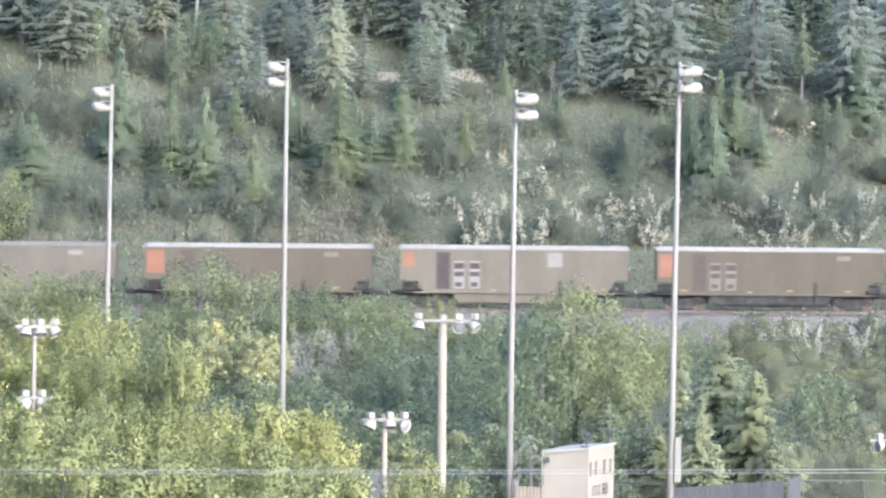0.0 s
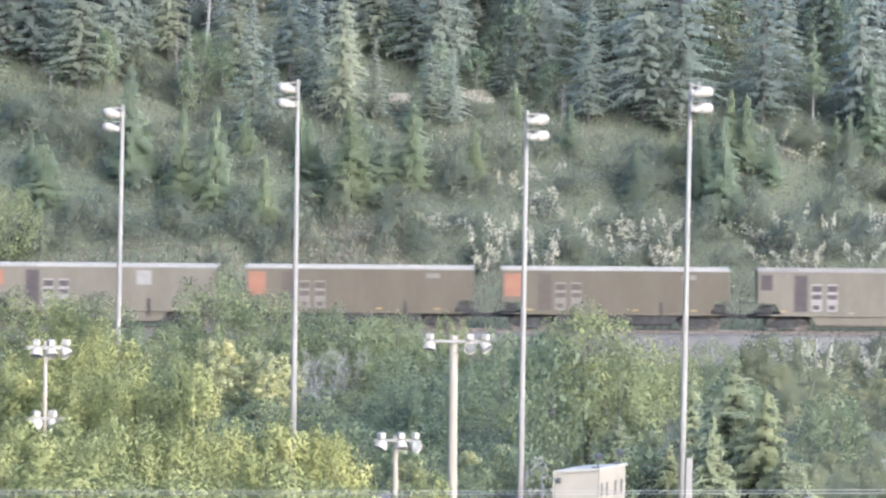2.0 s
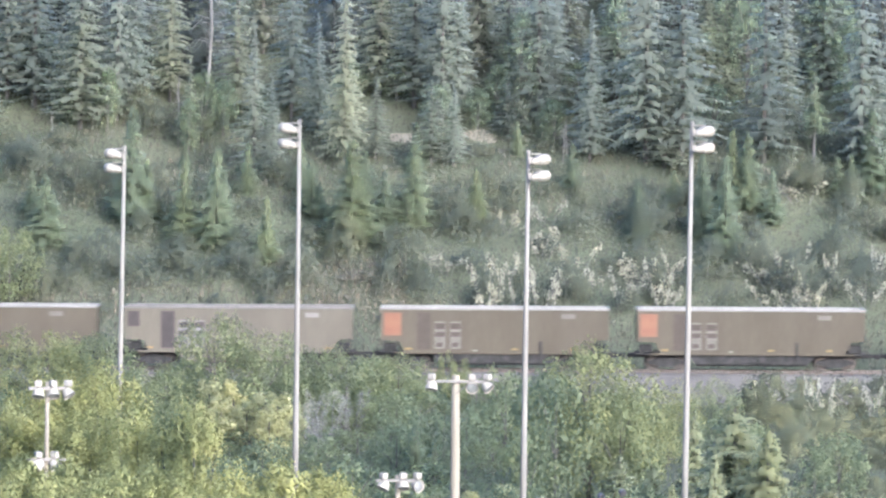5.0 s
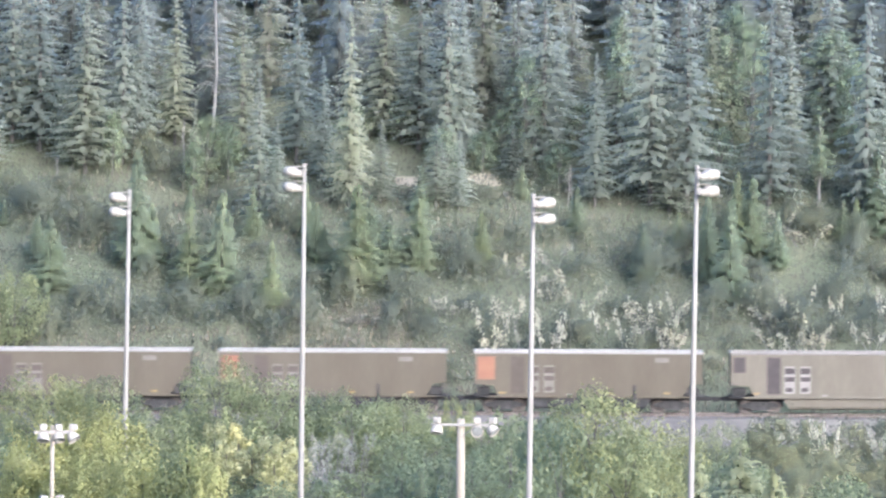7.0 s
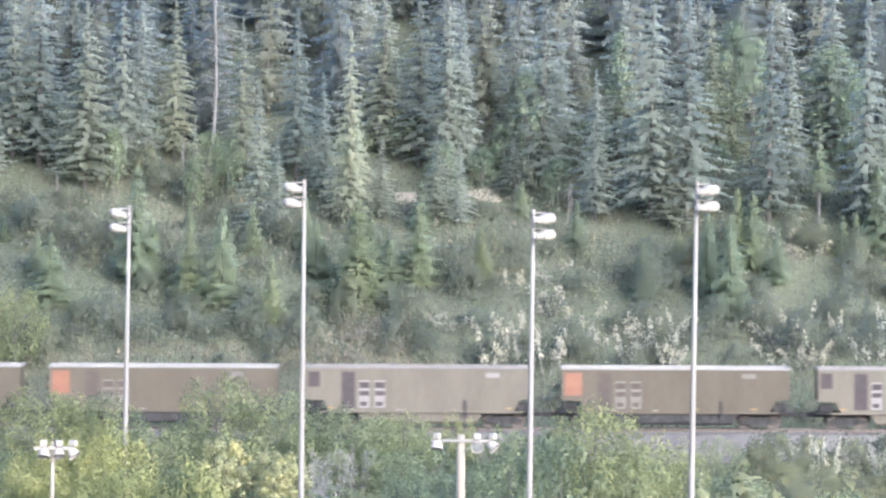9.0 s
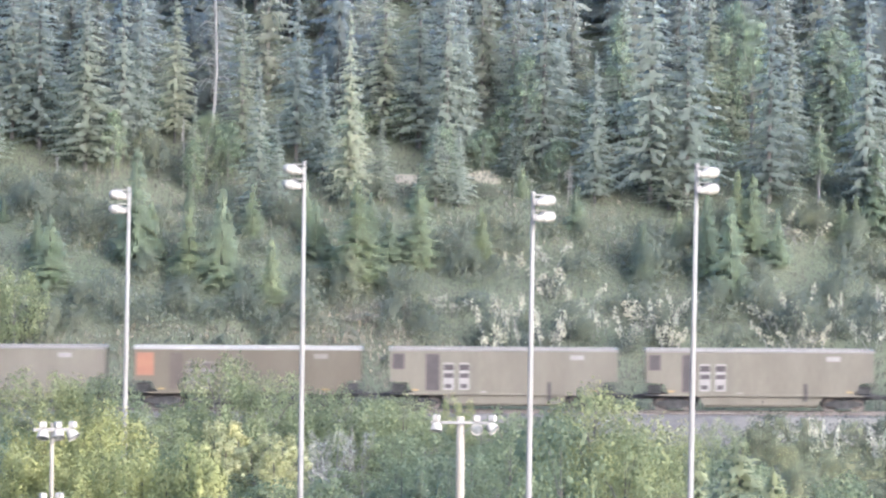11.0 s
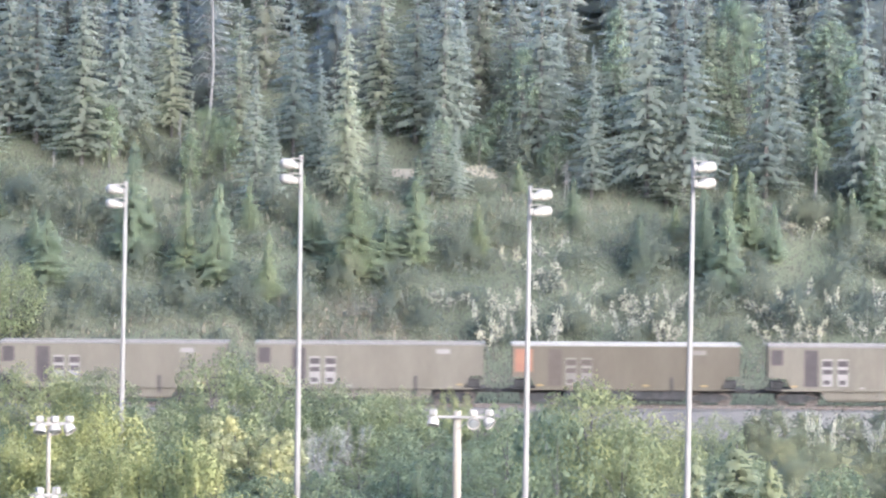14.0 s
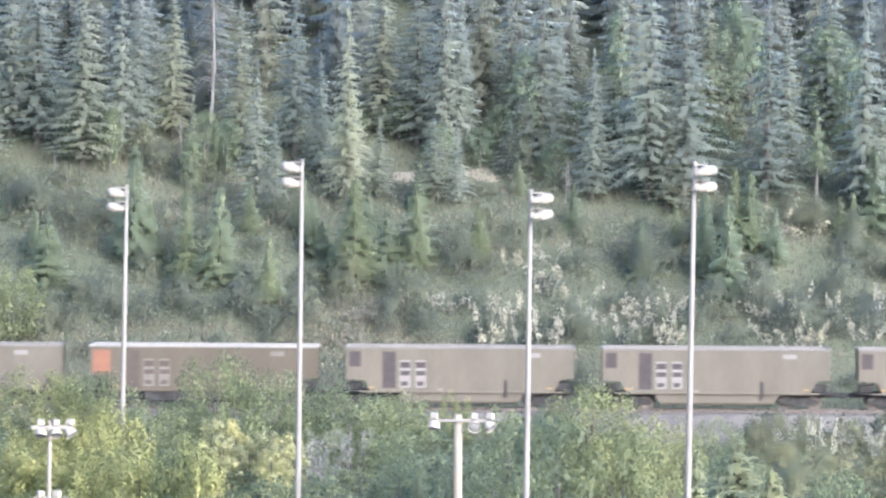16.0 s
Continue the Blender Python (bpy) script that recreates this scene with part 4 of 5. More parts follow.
SLIM_POPLAR = leafy_kind("poplar_tree", POPLAR_LABEL, "tree", POPLAR,
                         [(11.5, 1.2, 22, 10000, 0.095, 84, 0.60), (11, 1.15, 20, 9500, 0.095, 85, 0.60)], "near poplars", lobes=(0.28, 2.0))
BUSH = leafy_kind("bush", "leafy green bush on the hillside", "bush", BRUSH,
                  [(2.6, 1.7, 30, 780, 0.24, 91, 0.0), (2.2, 1.5, 26, 700, 0.235, 92, 0.0), (3, 1.6, 32, 820, 0.24, 93, 0.0), (2, 1.8, 28, 740, 0.235, 94, 0.0)], "hillside bushes", 3)
EAST_BUSH = leafy_kind("bush", "dense green bush between the field and the track", "bush", SHRUB,
                       [(3, 2.0, 34, 1500, 0.24, 101, 0.0), (2.6, 2.2, 32, 1400, 0.24, 102, 0.0)], "field-edge bushes", 3)


def silver_shrub(height, radius, stems, seed, leaf_count=72, material=SILVER):
    """Thin upright stems, each with a plume of small pale leaves."""
    t = thing("silver_bush", Matrix(), "silvery white-leaved shrub with upright sprays", "bush", "silvery shrubs")
    r = np.random.default_rng(seed)
    C, A = [], []
    for k in range(stems):
        a, q = r.uniform(0, 6.28), radius * 1.7 * math.sqrt(r.uniform(0.05, 1))
        top = Vector((q * math.cos(a), q * math.sin(a), height * r.uniform(0.35, 1.0)))
        root = Vector((top.x * 0.25, top.y * 0.25, -0.1))
        mid = root.lerp(top, 0.5) + Vector((r.uniform(-0.1, 0.1), r.uniform(-0.1, 0.1), 0.05))
        part("stem", tube([root, mid, top], [0.025, 0.017, 0.006], 5), DEADWOOD, t)
        puffs = [(u, Vector(r.normal(size=3) * (0.04 + 0.16 * (1.05 - u))), r.uniform(0.07, 0.13)) for u in (1.0, r.uniform(0.86, 0.94), r.uniform(0.7, 0.84), r.uniform(0.5, 0.72))]
        for j in range(leaf_count):
            u, side, w = puffs[int(4 * r.uniform() ** 1.3)]
            u += r.normal() * 0.035
            c = root.lerp(mid, u * 2) if u < 0.5 else mid.lerp(top, u * 2 - 1)
            C.append(np.array(c + side) + r.normal(size=3) * w * np.array([0.8, 0.8, 1.3]))
            A.append(np.array(top - mid) + r.normal(size=3) * 0.5)
    C, A = np.array(C), np.array(A)
    n = len(C)
    ln = r.uniform(0.10, 0.19, n)
    q = leaf_quads(C, unit(r.normal(size=(n, 3)) + np.array([0, -0.6, 0.5])), A, ln, ln * r.uniform(0.4, 0.65, n))
    finish("crown", quad_mesh("crown", q), material, t)
    return t


SILVER_BUSH = Kind([((lambda h=h, q=q, n=n, k=k: silver_shrub(h, q, n, k)), h, q) for h, q, n, k in ((2.4, 0.75, 5, 111), (2.0, 0.8, 4, 112), (2.6, 0.6, 4, 113), (2.2, 0.9, 5, 114))])
SILVER_PLUME = Kind([((lambda h=h, q=q, n=n, k=k: silver_shrub(h, q, n, k, 100, SILVERGREEN)), h, q) for h, q, n, k in ((5.0, 0.75, 6, 115), (4.6, 0.65, 5, 116), (5.2, 0.6, 5, 117))])
HILL_TREE = leafy_kind("aspen_tree", "green aspen among the hillside spruces", "tree", ASPENGREEN,
                       [(8, 2.2, 50, 2100, 0.26, 121, 0.08), (7, 1.8, 46, 1900, 0.26, 122, 0.05)], "hillside aspens")

# plants: x, y, height, spread
TALL_WEST = [
    (-26.6, 400.7, 13.2, 5.2), (-30.1, 403.3, 14.5, 4.9), (-24.0, 401.1, 13.8, 3.2), (-22.8, 401.9, 12.0, 3.0), (-32.1, 404.0, 13.4, 3.6),
    (-33.7, 400.9, 8.4, 3.2), (-15.5, 401.4, 11.2, 3.6), (-14.0, 394.2, 10.5, 2.8), (-12.7, 393.1, 7.1, 2.0), (-11.6, 401.5, 12.0, 3.2),
    (-9.7, 400.0, 8.7, 2.5), (-5.5, 396.5, 5.9, 2.2), (-18.7, 398.6, 6.4, 1.6), (-20.4, 403.6, 11.3, 3.2), (-35.1, 400.9, 14.0, 4.4),
]
TALL_MID = [
    (-7.7, 395.4, 13.9, 3.3), (-2.9, 404.0, 13.3, 4.5), (-0.9, 401.7, 13.9, 3.8), (0.2, 402.5, 12.3, 2.8), (-1.6, 394.8, 6.1, 2.5),
    (-0.0, 394.8, 5.7, 2.0), (3.8, 404.2, 10.7, 3.7), (6.0, 401.9, 14.3, 4.8), (7.2, 403.5, 10.1, 3.2), (3.8, 400.3, 4.6, 2.4),
    (9.6, 396.5, 10.5, 2.9), (-5.4, 405.5, 13.0, 3.7), (2.1, 406.5, 12.2, 3.7),
]
TALL_EAST = [
    (13.5, 396.1, 17.5, 5.6), (16.0, 395.2, 15.7, 4.8), (18.0, 405.7, 10.8, 3.5), (19.5, 405.8, 9.8, 2.9), (21.8, 395.5, 14.5, 4.4),
    (23.4, 397.8, 11.2, 3.2), (28.5, 394.2, 16.8, 3.8), (29.7, 395.0, 9.1, 3.2), (11.7, 404.4, 11.7, 3.7), (14.8, 395.3, 8.3, 3.6),
    (26.8, 406.3, 12.2, 4.1), (31.3, 395.8, 13.5, 4.4), (33.1, 398.2, 14.4, 4.4),
]
SMALL_SPRUCE = [
    (-22.1, 388.1, 6.8, 2.4), (-18.4, 386.0, 4.5, 2.0), (-16.1, 385.3, 5.5, 2.4), (-6.9, 386.3, 5.7, 3.0), (-2.7, 388.6, 4.5, 2.3),
    (-12.6, 382.6, 3.3, 1.6), (17.1, 387.6, 5.2, 1.6), (18.6, 384.8, 5.8, 2.0), (20.3, 389.9, 4.2, 2.0), (19.3, 390.6, 4.2, 1.6),
    (-27.8, 385.0, 3.7, 2.3), (29.2, 394.2, 4.7, 2.4), (-9.8, 389.5, 2.7, 1.6), (-4.7, 388.2, 2.7, 1.6),
]
FIELD_SPRUCE = [
    (-1.7, 282.0, 3.2, 1.8), (-0.7, 276.0, 2.9, 1.4),
]
SNAG = [
    (-17.7, 401.3, 16.5, 3.6), (25.2, 395.2, 6.7, 2.0), (-19.5, 398.5, 5.2, 1.2), (-28.5, 399.5, 2.0, 0.8), (7.7, 396.5, 3.0, 1.2),
    (8.0, 397.1, 2.6, 0.8),
]
HILL_BUSHES = [
    (-27.9, 376.9, 3.6, 3.4), (13.2, 385.0, 3.3, 4.6), (7.7, 377.8, 3.0, 3.4), (2.4, 377.7, 3.0, 3.4),
    (-3.0, 380.3, 3.0, 5.0), (-10.2, 378.8, 3.0, 4.6), (-14.4, 379.3, 2.7, 4.6), (-18.6, 379.9, 2.7, 4.2), (-23.2, 379.8, 3.8, 4.2),
    (8.8, 377.3, 1.8, 2.3), (17.3, 380.8, 3.1, 4.6), (26.6, 383.2, 3.8, 4.2), (20.4, 381.6, 3.4, 4.6), (23.2, 377.9, 3.2, 4.6),
    (25.5, 377.6, 2.2, 3.8), (5.4, 377.1, 1.8, 3.0),
]
HILL_BUSHES_MORE = [
    (-20.8, 378.1, 2.5, 3.0), (-25.6, 380.5, 2.6, 2.7), (-12.4, 377.3, 2.3, 2.7), (-7.3, 383.0, 3.5, 3.8), (0.4, 386.1, 3.9, 2.3),
    (-4.5, 378.1, 2.7, 2.3), (14.1, 377.3, 2.2, 3.0), (18.7, 377.0, 2.1, 2.3), (27.8, 377.6, 3.0, 3.8), (-29.5, 391.9, 3.5, 5.1),
    (-26.3, 390.5, 3.1, 5.1), (-22.2, 400.4, 3.6, 3.2), (-21.3, 399.7, 2.8, 3.2), (4.4, 400.3, 3.6, 3.2), (1.9, 404.1, 2.4, 4.1),
    (-7.6, 394.8, 2.7, 2.4), (13.6, 387.9, 3.1, 3.9),
]
HILL_ASPENS = [
    (19.6, 405.8, 10.1, 4.5), (26.8, 406.3, 8.4, 4.9), (21.0, 404.6, 9.7, 3.2), (11.3, 404.4, 9.7, 2.4), (4.8, 401.9, 8.4, 2.8),
    (28.3, 404.8, 6.5, 2.8),
]
SILVER_HILL = [
    (3.7, 386.9, 1.5, 1.2), (6.6, 387.7, 1.5, 1.6), (5.8, 384.4, 2.5, 1.9), (6.2, 383.4, 1.9, 1.6), (3.7, 381.2, 2.3, 1.9),
    (2.3, 379.1, 3.0, 1.5), (-0.3, 381.8, 1.5, 1.7), (2.7, 377.1, 2.6, 1.9), (6.0, 377.1, 3.4, 1.7), (8.7, 382.0, 1.9, 1.5),
    (8.1, 379.2, 2.3, 1.5), (9.6, 379.9, 1.5, 1.5), (12.9, 380.7, 1.9, 2.1), (13.6, 380.7, 2.1, 2.1), (11.7, 377.9, 2.6, 1.5),
    (14.3, 378.0, 2.8, 1.8),
]
SILVER_HILL_MORE = [
    (14.1, 377.3, 1.9, 1.7), (20.1, 384.4, 1.2, 0.9), (21.8, 379.5, 2.5, 2.3), (22.6, 379.6, 2.8, 1.9), (25.7, 380.7, 2.3, 0.8),
    (21.5, 377.1, 2.1, 1.9), (22.8, 377.2, 2.0, 1.9), (24.3, 377.2, 2.1, 1.4), (28.7, 380.4, 2.7, 1.1), (27.9, 377.3, 1.7, 1.7),
    (24.3, 390.4, 2.3, 2.4), (22.6, 392.5, 1.6, 1.6), (-1.1, 382.1, 1.1, 1.2), (15.2, 380.8, 2.3, 1.3), (11.3, 377.2, 1.9, 1.1),
    (4.6, 377.7, 3.0, 1.3),
]
HILL_WILLOWS = [(-29.6, 376.2, 6.2, 4.8), (-31.6, 377.4, 5.0, 4.0)]
TRACK_TREES = [
    (-13.5, 322.0, 6.7, 3.9), (-10.8, 324.0, 6.1, 3.7), (-17.2, 318.0, 4.1, 3.0), (-20.7, 330.0, 5.1, 3.6), (-24.2, 330.0, 5.5, 4.1),
    (-6.0, 325.0, 5.0, 4.2), (-7.6, 328.0, 4.5, 3.0), (-3.0, 326.0, 4.6, 2.9), (0.0, 340.0, 3.8, 1.7), (6.7, 268.0, 8.2, 5.0),
    (8.1, 266.0, 6.6, 2.7), (11.4, 300.0, 4.7, 3.0),
    (15.0, 322.0, 3.7, 2.3), (-22.5, 332.0, 4.2, 3.3), (-15.5, 325.0, 4.0, 2.9), (-9.4, 328.0, 4.0, 2.8), (-4.5, 330.0, 4.0, 2.7),
    (9.5, 280.0, 4.7, 2.5),
]
LOW_TREES = [
    (-4.0, 320.0, 2.0, 4.8), (-1.7, 325.0, 2.2, 3.9), (1.8, 318.0, 1.7, 4.1), (5.1, 312.0, 1.7, 6.3), (8.4, 305.0, 1.9, 4.6),
    (-6.4, 300.0, 1.9, 3.3), (-14.7, 310.0, 1.1, 4.0), (-10.6, 300.0, 1.6, 3.6), (-0.1, 300.0, 1.5, 3.6), (-3.5, 290.0, 1.5, 3.8),
    (2.7, 270.0, 1.9, 2.7), (1.3, 250.0, 2.2, 2.0), (6.7, 290.0, 0.5, 3.5), (-17.1, 325.0, 1.4, 3.6), (-19.2, 322.0, 1.5, 4.2),
    (-23.1, 322.0, 2.1, 4.8), (-8.5, 335.0, 2.3, 3.4), (-4.5, 338.0, 2.3, 3.7),
]
LOW_TREES_MORE = [
    (-1.5, 340.0, 2.1, 3.1), (1.6, 338.0, 1.9, 3.4), (4.4, 335.0, 1.8, 3.0), (13.3, 325.0, 0.6, 3.3), (10.7, 325.0, 1.2, 3.3),
    (-13.3, 335.0, 2.2, 3.4), (-2.8, 255.0, 1.7, 2.3), (4.3, 265.0, 1.3, 2.9), (0.1, 296.0, 2.3, 3.6), (0.8, 280.0, 1.9, 3.4),
    (-0.7, 272.0, 2.1, 3.0), (-9.0, 296.0, 1.6, 3.6), (-9.8, 285.0, 1.2, 3.4), (-7.3, 290.0, 1.1, 3.5), (-1.9, 268.0, 2.0, 3.0),
    (-4.9, 300.0, 1.7, 3.3), (-3.6, 276.0, 1.6, 3.0), (2.3, 292.0, 2.0, 3.2),
]
DARK_TREES = [(5.0, 264.0, 7.0, 3.6), (4.3, 272.0, 6.4, 3.6), (5.6, 278.0, 6.6, 3.4), (3.0, 300.0, 5.2, 3.4), (3.6, 258.0, 4.8, 2.8)]
COLUMN_TREES = [
    (-13.1, 306.0, 4.0, 1.4), (-11.7, 304.0, 4.1, 1.5), (-10.1, 302.0, 3.5, 1.5), (-9.2, 300.0, 3.7, 1.4), (-8.5, 302.0, 3.1, 1.2),
    (-13.7, 304.0, 2.9, 1.3), (-10.9, 302.0, 3.1, 1.3), (-12.2, 300.0, 3.4, 1.3), (-9.5, 296.0, 3.0, 1.4), (1.3, 250.0, 2.5, 1.6),
    (2.6, 252.0, 2.7, 1.6), (-1.7, 246.0, 2.5, 1.5), (3.3, 246.0, 2.5, 1.5), (9.5, 280.0, 1.9, 1.7),
]
SILVER_FIELD = [
    (-8.1, 318.0, 2.7, 1.3), (-7.3, 316.0, 2.4, 1.5), (-6.7, 318.0, 2.7, 1.3), (-5.9, 320.0, 2.6, 1.3), (-5.5, 320.0, 2.7, 1.0),
    (-6.5, 306.0, 2.0, 1.4), (-7.6, 310.0, 2.4, 1.1), (21.3, 334.0, 3.3, 1.2), (22.0, 333.0, 3.0, 1.2), (25.3, 335.0, 3.5, 0.9),
    (-7.3, 304.0, 1.7, 1.5),
]
EAST_SHRUBS = [
    (19.4, 340.0, 2.5, 4.1), (18.2, 340.0, 2.0, 2.7), (23.8, 340.0, 2.1, 4.1), (26.2, 340.0, 2.4, 3.8), (21.5, 341.0, 2.2, 3.8),
    (28.0, 341.0, 2.4, 3.8), (20.8, 330.0, 1.7, 4.0), (21.4, 318.0, 1.2, 4.8), (24.2, 318.0, 1.3, 4.5), (19.0, 310.0, 1.1, 3.7),
    (21.7, 300.0, 0.9, 4.2), (23.8, 300.0, 1.3, 3.6), (18.6, 285.0, 1.5, 3.1), (20.5, 275.0, 1.3, 3.6), (17.9, 262.0, 1.5, 3.4),
    (20.3, 258.0, 1.6, 3.4), (16.4, 258.0, 1.3, 2.6), (16.2, 318.0, 1.1, 2.9), (18.9, 325.0, 1.4, 3.6), (27.1, 330.0, 1.9, 3.6),
    (24.2, 290.0, 1.4, 3.5),
]
PALE_SPRUCES = [
    (12.5, 246.0, 7.1, 5.8), (13.8, 243.0, 6.1, 4.0), (11.8, 270.0, 5.0, 2.4), (9.0, 250.0, 3.7, 3.8), (8.0, 262.0, 3.4, 2.9),
    (9.7, 244.0, 3.5, 2.9), (14.4, 240.0, 3.9, 2.2), (11.4, 240.0, 5.1, 2.7),
]
NEAR_POPLARS = [
    (-12.6, 206.0, 10.7, 2.1), (-15.2, 208.0, 10.0, 1.9), (-14.1, 210.0, 9.9, 1.9), (-8.2, 172.0, 11.4, 1.9), (-7.5, 170.0, 11.0, 1.5),
    (-9.5, 174.0, 10.5, 1.9), (-15.8, 206.0, 9.1, 2.1), (-12.9, 202.0, 9.2, 2.4), (-14.4, 204.0, 9.1, 2.5), (-11.4, 200.0, 9.4, 1.8),
    (-11.3, 150.0, 11.2, 2.6), (-10.0, 152.0, 11.1, 2.3), (-8.5, 150.0, 11.2, 2.3), (-7.1, 150.0, 10.9, 2.1), (-5.8, 152.0, 11.0, 2.0),
    (-4.3, 152.0, 11.1, 1.5), (-3.2, 152.0, 10.8, 2.1), (-4.7, 148.0, 10.8, 1.6), (-2.3, 144.0, 10.0, 1.6), (-0.4, 152.0, 9.7, 1.5),
    (0.5, 150.0, 9.1, 1.2), (-9.6, 142.0, 10.7, 3.4), (-7.1, 142.0, 10.4, 3.4), (-4.7, 142.0, 10.4, 2.9), (-3.3, 144.0, 10.2, 2.3),
]


def plant_all():
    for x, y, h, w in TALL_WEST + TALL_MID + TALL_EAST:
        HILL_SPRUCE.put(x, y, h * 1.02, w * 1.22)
    for x, y, h, w in SMALL_SPRUCE:
        YOUNG_SPRUCE.put(x, y - 1.2, h + 1.2, w * 1.6)
    for x, y, h, w in FIELD_SPRUCE:
        YOUNG_SPRUCE.put(x, y, h, w * 1.3)
    for x, y, h, w in HILL_ASPENS:
        HILL_TREE.put(x, y, h, w * 1.3)
    for x, y, h, w in HILL_BUSHES + HILL_BUSHES_MORE:
        BUSH.put(x, y, h, w)
    for x, y, h, w in SILVER_HILL + SILVER_HILL_MORE:
        SILVER_BUSH.put(x, y - 0.8, h + 0.3, w * 1.1)
    for x, y, h, w in HILL_WILLOWS:
        WILLOW.put(x, y, h, w)
    for x, y, h, w in TRACK_TREES:
        (BIG_WILLOW if y < 284 and w > 3.5 else WILLOW).put(x, y, h, w * 1.45)
    for x, y, h, w in LOW_TREES + LOW_TREES_MORE:
        ALDER.put(x, y, h, w)
    for x, y, h, w in DARK_TREES:
        ALDER.put(x, y, h, w)
    for x, y, h, w in COLUMN_TREES:
        ASPEN.put(x, y, h, w * 1.3)
    for x, y, h, w in SILVER_FIELD:
        (SILVER_PLUME if x < 0 else SILVER_BUSH).put(x, y - 1.0, h, w * (1.3 if x < 0 else 1.0))
    for x, y, h, w in EAST_SHRUBS:
        EAST_BUSH.put(x, y, h + 0.5, w * 1.15)
    for x, y, h, w in PALE_SPRUCES:
        PALE_SPRUCE.put(x, y, h, w * (1.3 if h > 6 else 1.1))
    for x, y, h, w in NEAR_POPLARS:
        (FIELD_POPLAR if y > 180 else SLIM_POPLAR if w < 1.7 or y > 165 else NEAR_POPLAR).put(x, y, h, w * (1.6 if y > 180 else 1.15 if y > 165 else 1.4))
    r = np.random.default_rng(5)
    # young growth at the foot of the forest
    for i in range(30):
        x, y = -39 + 78 * (i + r.uniform(0.1, 0.9)) / 30, r.uniform(397.5, 405)
        HILL_TREE.put(x, y, r.uniform(2.6, 5.0), r.uniform(2.2, 3.8))
    for i in range(52):
        x, y = -38 + 76 * (i + r.uniform(0.0, 1.0)) / 52, r.uniform(384, 399)
        if not (-8 < x < 4 and y > 396):
            BUSH.put(x, y, r.uniform(1.3, 2.8), r.uniform(2.2, 4.2))
    for x0, x1, y0, y1, n in ((12, 34, 378, 392, 20), (-34, 2, 377, 386, 14)):
        for i in range(n):
            BUSH.put(x0 + (x1 - x0) * (i + r.uniform(0, 1)) / n, r.uniform(y0, y1), r.uniform(1.4, 2.6), r.uniform(2.4, 4.0))
    for i in range(22):
        x, y = -38 + 76 * (i + r.uniform(0.0, 1.0)) / 22, r.uniform(386, 398)
        h = r.uniform(1.8, 4.2)
        YOUNG_SPRUCE.put(x, y, h, h * r.uniform(0.5, 0.7))
    HILL_TREE.put(-17.9, 399.2, 5.2, 3.6)
    HILL_TREE.put(-16.4, 399.8, 4.2, 3.0)
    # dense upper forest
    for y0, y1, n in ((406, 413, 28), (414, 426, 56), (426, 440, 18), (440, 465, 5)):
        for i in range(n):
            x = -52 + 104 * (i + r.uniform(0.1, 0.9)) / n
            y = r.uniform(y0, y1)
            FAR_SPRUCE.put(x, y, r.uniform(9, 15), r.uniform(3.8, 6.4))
    # thicket that fills the flat between the field and the railway
    for i in range(88):
        y = r.uniform(248, 343)
        x = r.uniform(-0.085, 0.085) * y
        east = x / y > 0.032
        room = 22.2 - (0.0640 if east else 0.0690 if -0.047 < x / y < -0.017 else 0.0600) * y
        h = min(4.2, room) * r.uniform(0.65, 1.0)
        if 0.037 < x / y < 0.063 and y < 285:
            continue  # the pale spruces stand here
        if h > 0.8:
            (EAST_BUSH if east and r.uniform() < 0.6 else ALDER).put(x, y, h, min(r.uniform(1.9, 3.4), h * 1.15))
    for i in range(46):
        y = r.uniform(231, 252)
        x = -6 + 27 * (i + r.uniform()) / 46
        if (4.0 < x < 8.0 and y < 234) or 0.038 < x / y < 0.060:
            continue
        (EAST_BUSH if x > 11 else ALDER).put(x, y, r.uniform(1.8, 3.4), r.uniform(1.8, 3.0))
    # hedge of low growth along the foot of the track
    for i in range(30):
        x, y = -31 + 38 * (i + r.uniform(0.1, 0.9)) / 30, r.uniform(346, 353)
        ALDER.put(x, y, r.uniform(1.5, 2.3), r.uniform(2.0, 3.2))
    # bushes over the open slope
    for i in range(92):
        x, y = r.uniform(-40, 40), r.uniform(371, 403)
        BUSH.put(x, y, r.uniform(0.7, 2.1), r.uniform(1.4, 3.4))


def snag(x, y, h, w, seed, thick=1.0):
    r = np.random.default_rng(seed)
    s = thing("dead_tree", pose(x, y, ground_z(x, y), r.uniform(-3, 3), r.uniform(-4, 4), 0), "bare bleached dead tree with broken branches", "dead tree", "dead trees")
    part("trunk", tube([(0, 0, -0.2), (0.012 * h, 0, h * 0.4), (-0.006 * h, 0, h * 0.75), (0.014 * h, 0, h)], [0.0062 * h + 0.03, 0.005 * h + 0.02, 0.0032 * h + 0.02, 0.015], 8), DEADWOOD, s)
    for i in range(int(8 + h * 3)):
        z = h * r.uniform(0.3, 0.97)
        a = r.uniform(0, 6.28)
        ln = w * 0.5 * r.uniform(0.4, 1.15) * (1.15 - 0.6 * z / h)
        d = Vector((math.cos(a), math.sin(a), 0))
        p0 = Vector((0, 0, z))
        part("branch", tube([p0, p0 + d * ln * 0.5 + Vector((0, 0, 0.12 * ln)), p0 + d * ln + Vector((0, 0, -0.45 * ln))], [0.024 * thick, 0.017 * thick, 0.008 * thick], 5), DEADWOOD, s)


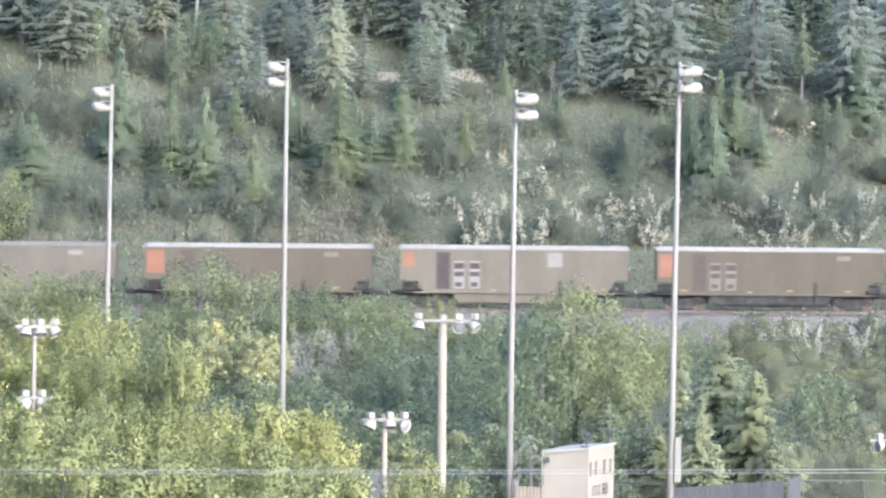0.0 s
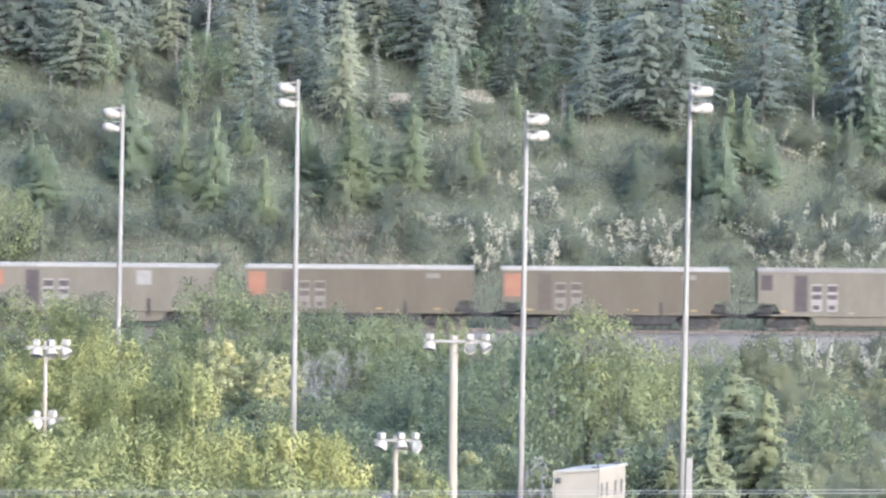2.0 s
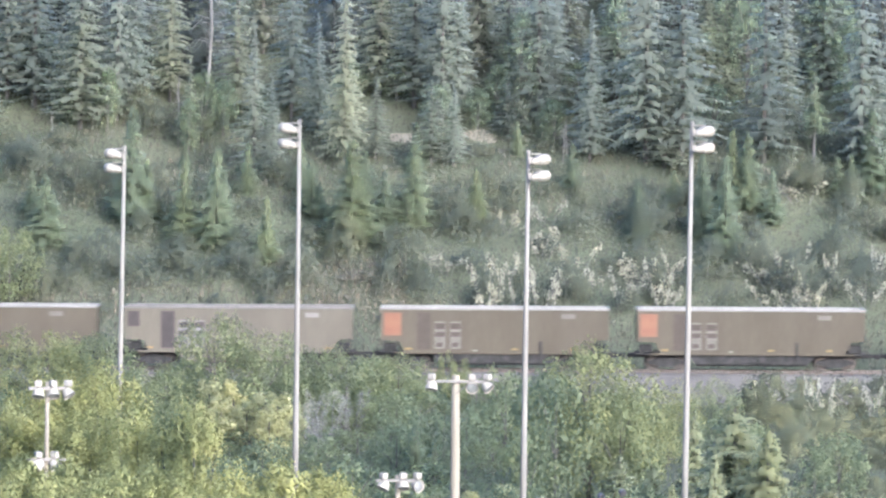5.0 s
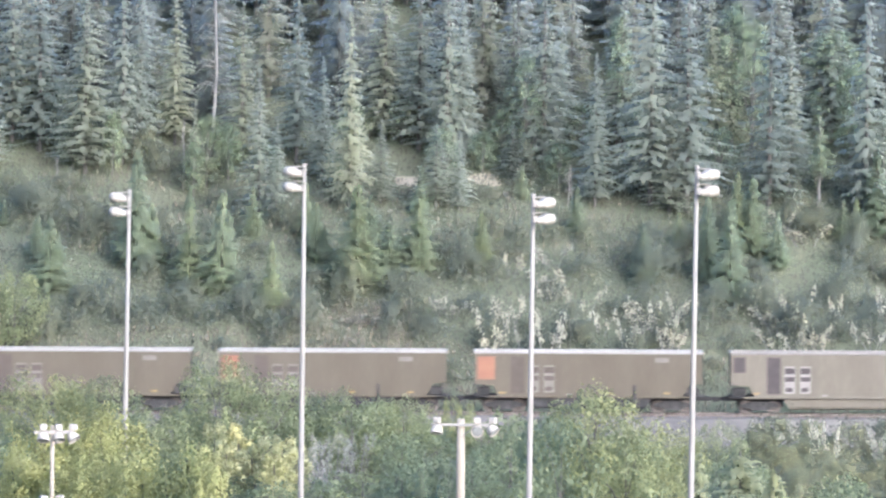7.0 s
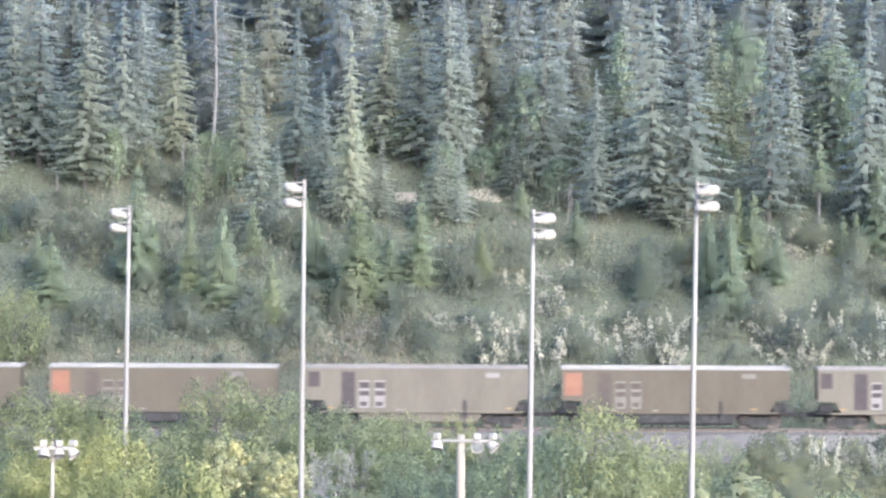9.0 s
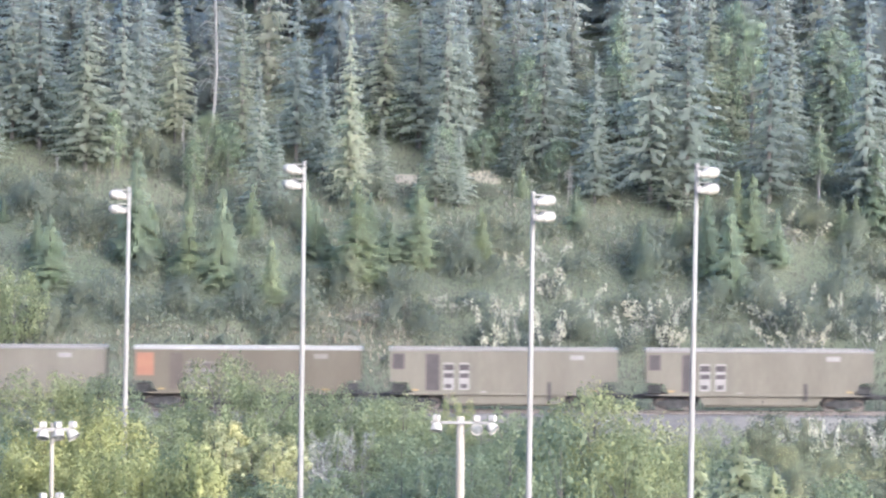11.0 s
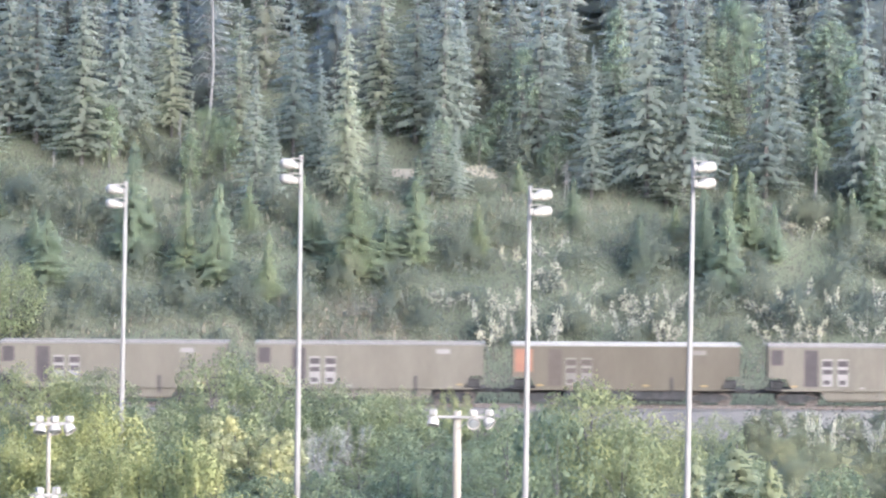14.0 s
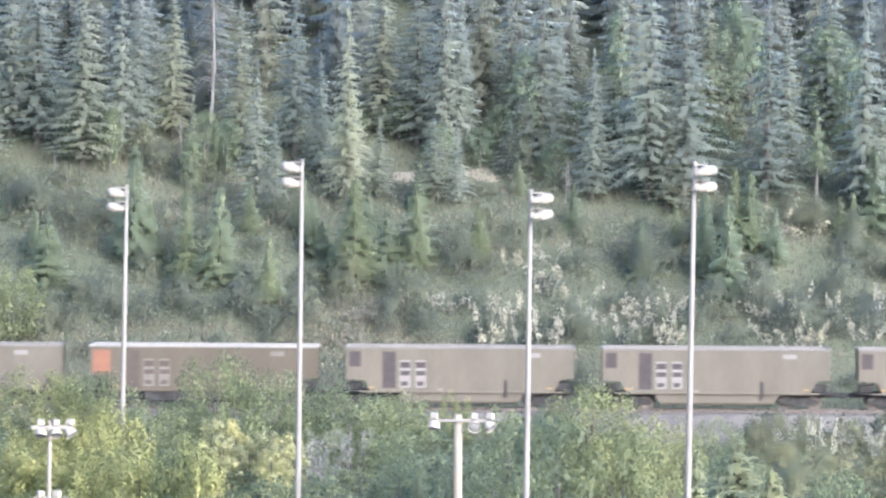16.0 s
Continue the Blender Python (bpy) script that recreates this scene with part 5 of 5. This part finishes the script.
def grass_stuff(label, material, count, seed, spread):
    """Tufts of grass and weeds; spread: shares of (x0, x1, y0, y1)."""
    r = np.random.default_rng(seed)
    C = []
    for share, x0, x1, y0, y1 in spread:
        for i in range(int(count * share)):
            x, y = r.uniform(x0, x1), r.uniform(y0, y1)
            C.append((x, y, ground_z(x, y)))
    C = np.array(C)
    n = len(C)
    h = r.uniform(0.16, 0.48, n)
    C[:, 2] += h * 0.42
    a = r.uniform(0, 6.28, n)
    nrm = np.stack([np.cos(a), np.sin(a), r.uniform(-0.2, 0.2, n)], axis=1)
    along = np.stack([r.uniform(-0.35, 0.35, n), r.uniform(-0.35, 0.35, n), np.ones(n)], axis=1)
    q = leaf_quads(C, unit(nrm), along, h, h * r.uniform(0.25, 0.6, n))
    tagged(finish("grass", quad_mesh("grass", q, nrm * 0.3 + np.array([0, -0.4, 0.8])), material), label, "grass", kind="stuff")


def brush_stuff():
    """Low brush that covers the slope unevenly, thinner by the track and on the bare patches."""
    r = np.random.default_rng(23)
    P = []
    while len(P) < 66000:
        x, y = r.uniform(-44, 44), r.uniform(371, 408) if r.uniform() < 0.72 else r.uniform(408, 432)
        d = noise.noise((x * 0.16, y * 0.16, 9.0)) + 0.5 * noise.noise((x * 0.5, y * 0.5, 4.0))
        if d + min(0.25, (y - 374) * 0.05) < r.uniform(-0.35, 0.3):
            continue
        P.append((x, y, ground_z(x, y) + r.uniform(0.0, 1) ** 0.8 * max(0.25, 0.75 + 1.0 * d)))
    P = np.array(P)
    n = len(P)
    nrm = unit(r.normal(size=(n, 3)) * 0.7 + np.array([0, -0.35, 0.4]))
    ln = r.uniform(0.19, 0.34, n)
    q = leaf_quads(P, nrm, r.normal(size=(n, 3)), ln, ln * r.uniform(0.5, 0.85, n))
    tagged(finish("brush", quad_mesh("brush", q, nrm * 0.4 + np.array([0, -0.45, 0.7])), BRUSH), "low green brush covering the hillside", "brush", kind="stuff")


def sandy_patches():
    for x, y, w, d in ((1.8, 400.4, 2.4, 1.3), (-3.6, 400.0, 2.0, 1.2), (-6.4, 380.2, 2.4, 1.2)):
        bm = bmesh.new()
        c = bm.verts.new((0, 0, ground_z(x, y) + 0.10))
        ring = []
        for k in range(18):
            a = k * 2 * math.pi / 18
            s = 1 + 0.3 * noise.noise((x + math.cos(a), y + math.sin(a), 2.0))
            px, py = w / 2 * s * math.cos(a), d / 2 * s * math.sin(a)
            ring.append(bm.verts.new((px, py, ground_z(x + px, y + py) + 0.06)))
        for k in range(18):
            bm.faces.new((c, ring[k], ring[(k + 1) % 18]))
        ob = part("bare_soil", bm, SAND)
        ob.location = (x, y, 0)
        tagged(ob, "bare patch of pale sandy soil on the slope", "soil", kind="structure")


plant_all()
for k, (x, y, h, w) in enumerate(SNAG):
    snag(x, y, h, w, 200 + k)
for x, y, h, w in SNAG[1:2]:
    half = spruce("spruce_tree", "thin spruce with a bare pale lower trunk", "spruce", YOUNG, h, w * 0.55, 24, 9, 140, 0.35, 0.38, 0.6, "hillside spruces", DEADWOOD)
    half.matrix_basis = pose(x + 0.1, y - 0.3, ground_z(x, y) - 0.1)
grass_stuff("tan dry grass along the foot of the slope", DRYGRASS, 15000, 17, [(0.42, -42, 2, 369.5, 378.5), (0.16, 2, 42, 369.5, 376), (0.12, -12, -3, 376, 383), (0.30, -30, 20, 388, 401)])
grass_stuff("green grass tufts over the slope and the flat", GREENGRASS, 14000, 18, [(0.65, -42, 42, 373, 404), (0.35, -26, 26, 240, 355)])
brush_stuff()
sandy_patches()
snag(3.95, 233.0, 3.6, 2.4, 262, 2.0)
snag(3.3, 233.6, 3.1, 2.0, 261, 1.5)


# ---- what moves ----
def train_x(t):
    """Place of the top chord's leading end of car 0 along the track: a steady run, slightly uneven."""
    u = t / 8 - 1
    return -143.07 - 108.493 * u - 1.047 * u ** 2 - 0.573 * u ** 3 + 0.620 * u ** 4 + 0.684 * u ** 5


def motions():
    tilt = -math.degrees(math.atan(GRADE))
    times = [0.5 * k for k in range(33)]
    for i, car in cars:
        rows = []
        for t in times:
            x = train_x(t) + CAR_PITCH * i
            rows.append((t, pose(x, TRACK_Y, rail_z(x), 0, tilt, 0)))
        walk(car, rows)
        # wheels roll on the rail, a row for every thirtieth of a second
        for truck in car.children:
            for axle in truck.children if truck.name.startswith("truck") else ():
                if axle.name.startswith("wheelset"):
                    ax, _, az = axle.location
                    walk(axle, [(k / 30, pose(ax, 0, az, 0, math.degrees((train_x(k / 30) - train_x(0)) / 0.425), 0)) for k in range(481)])


motions()
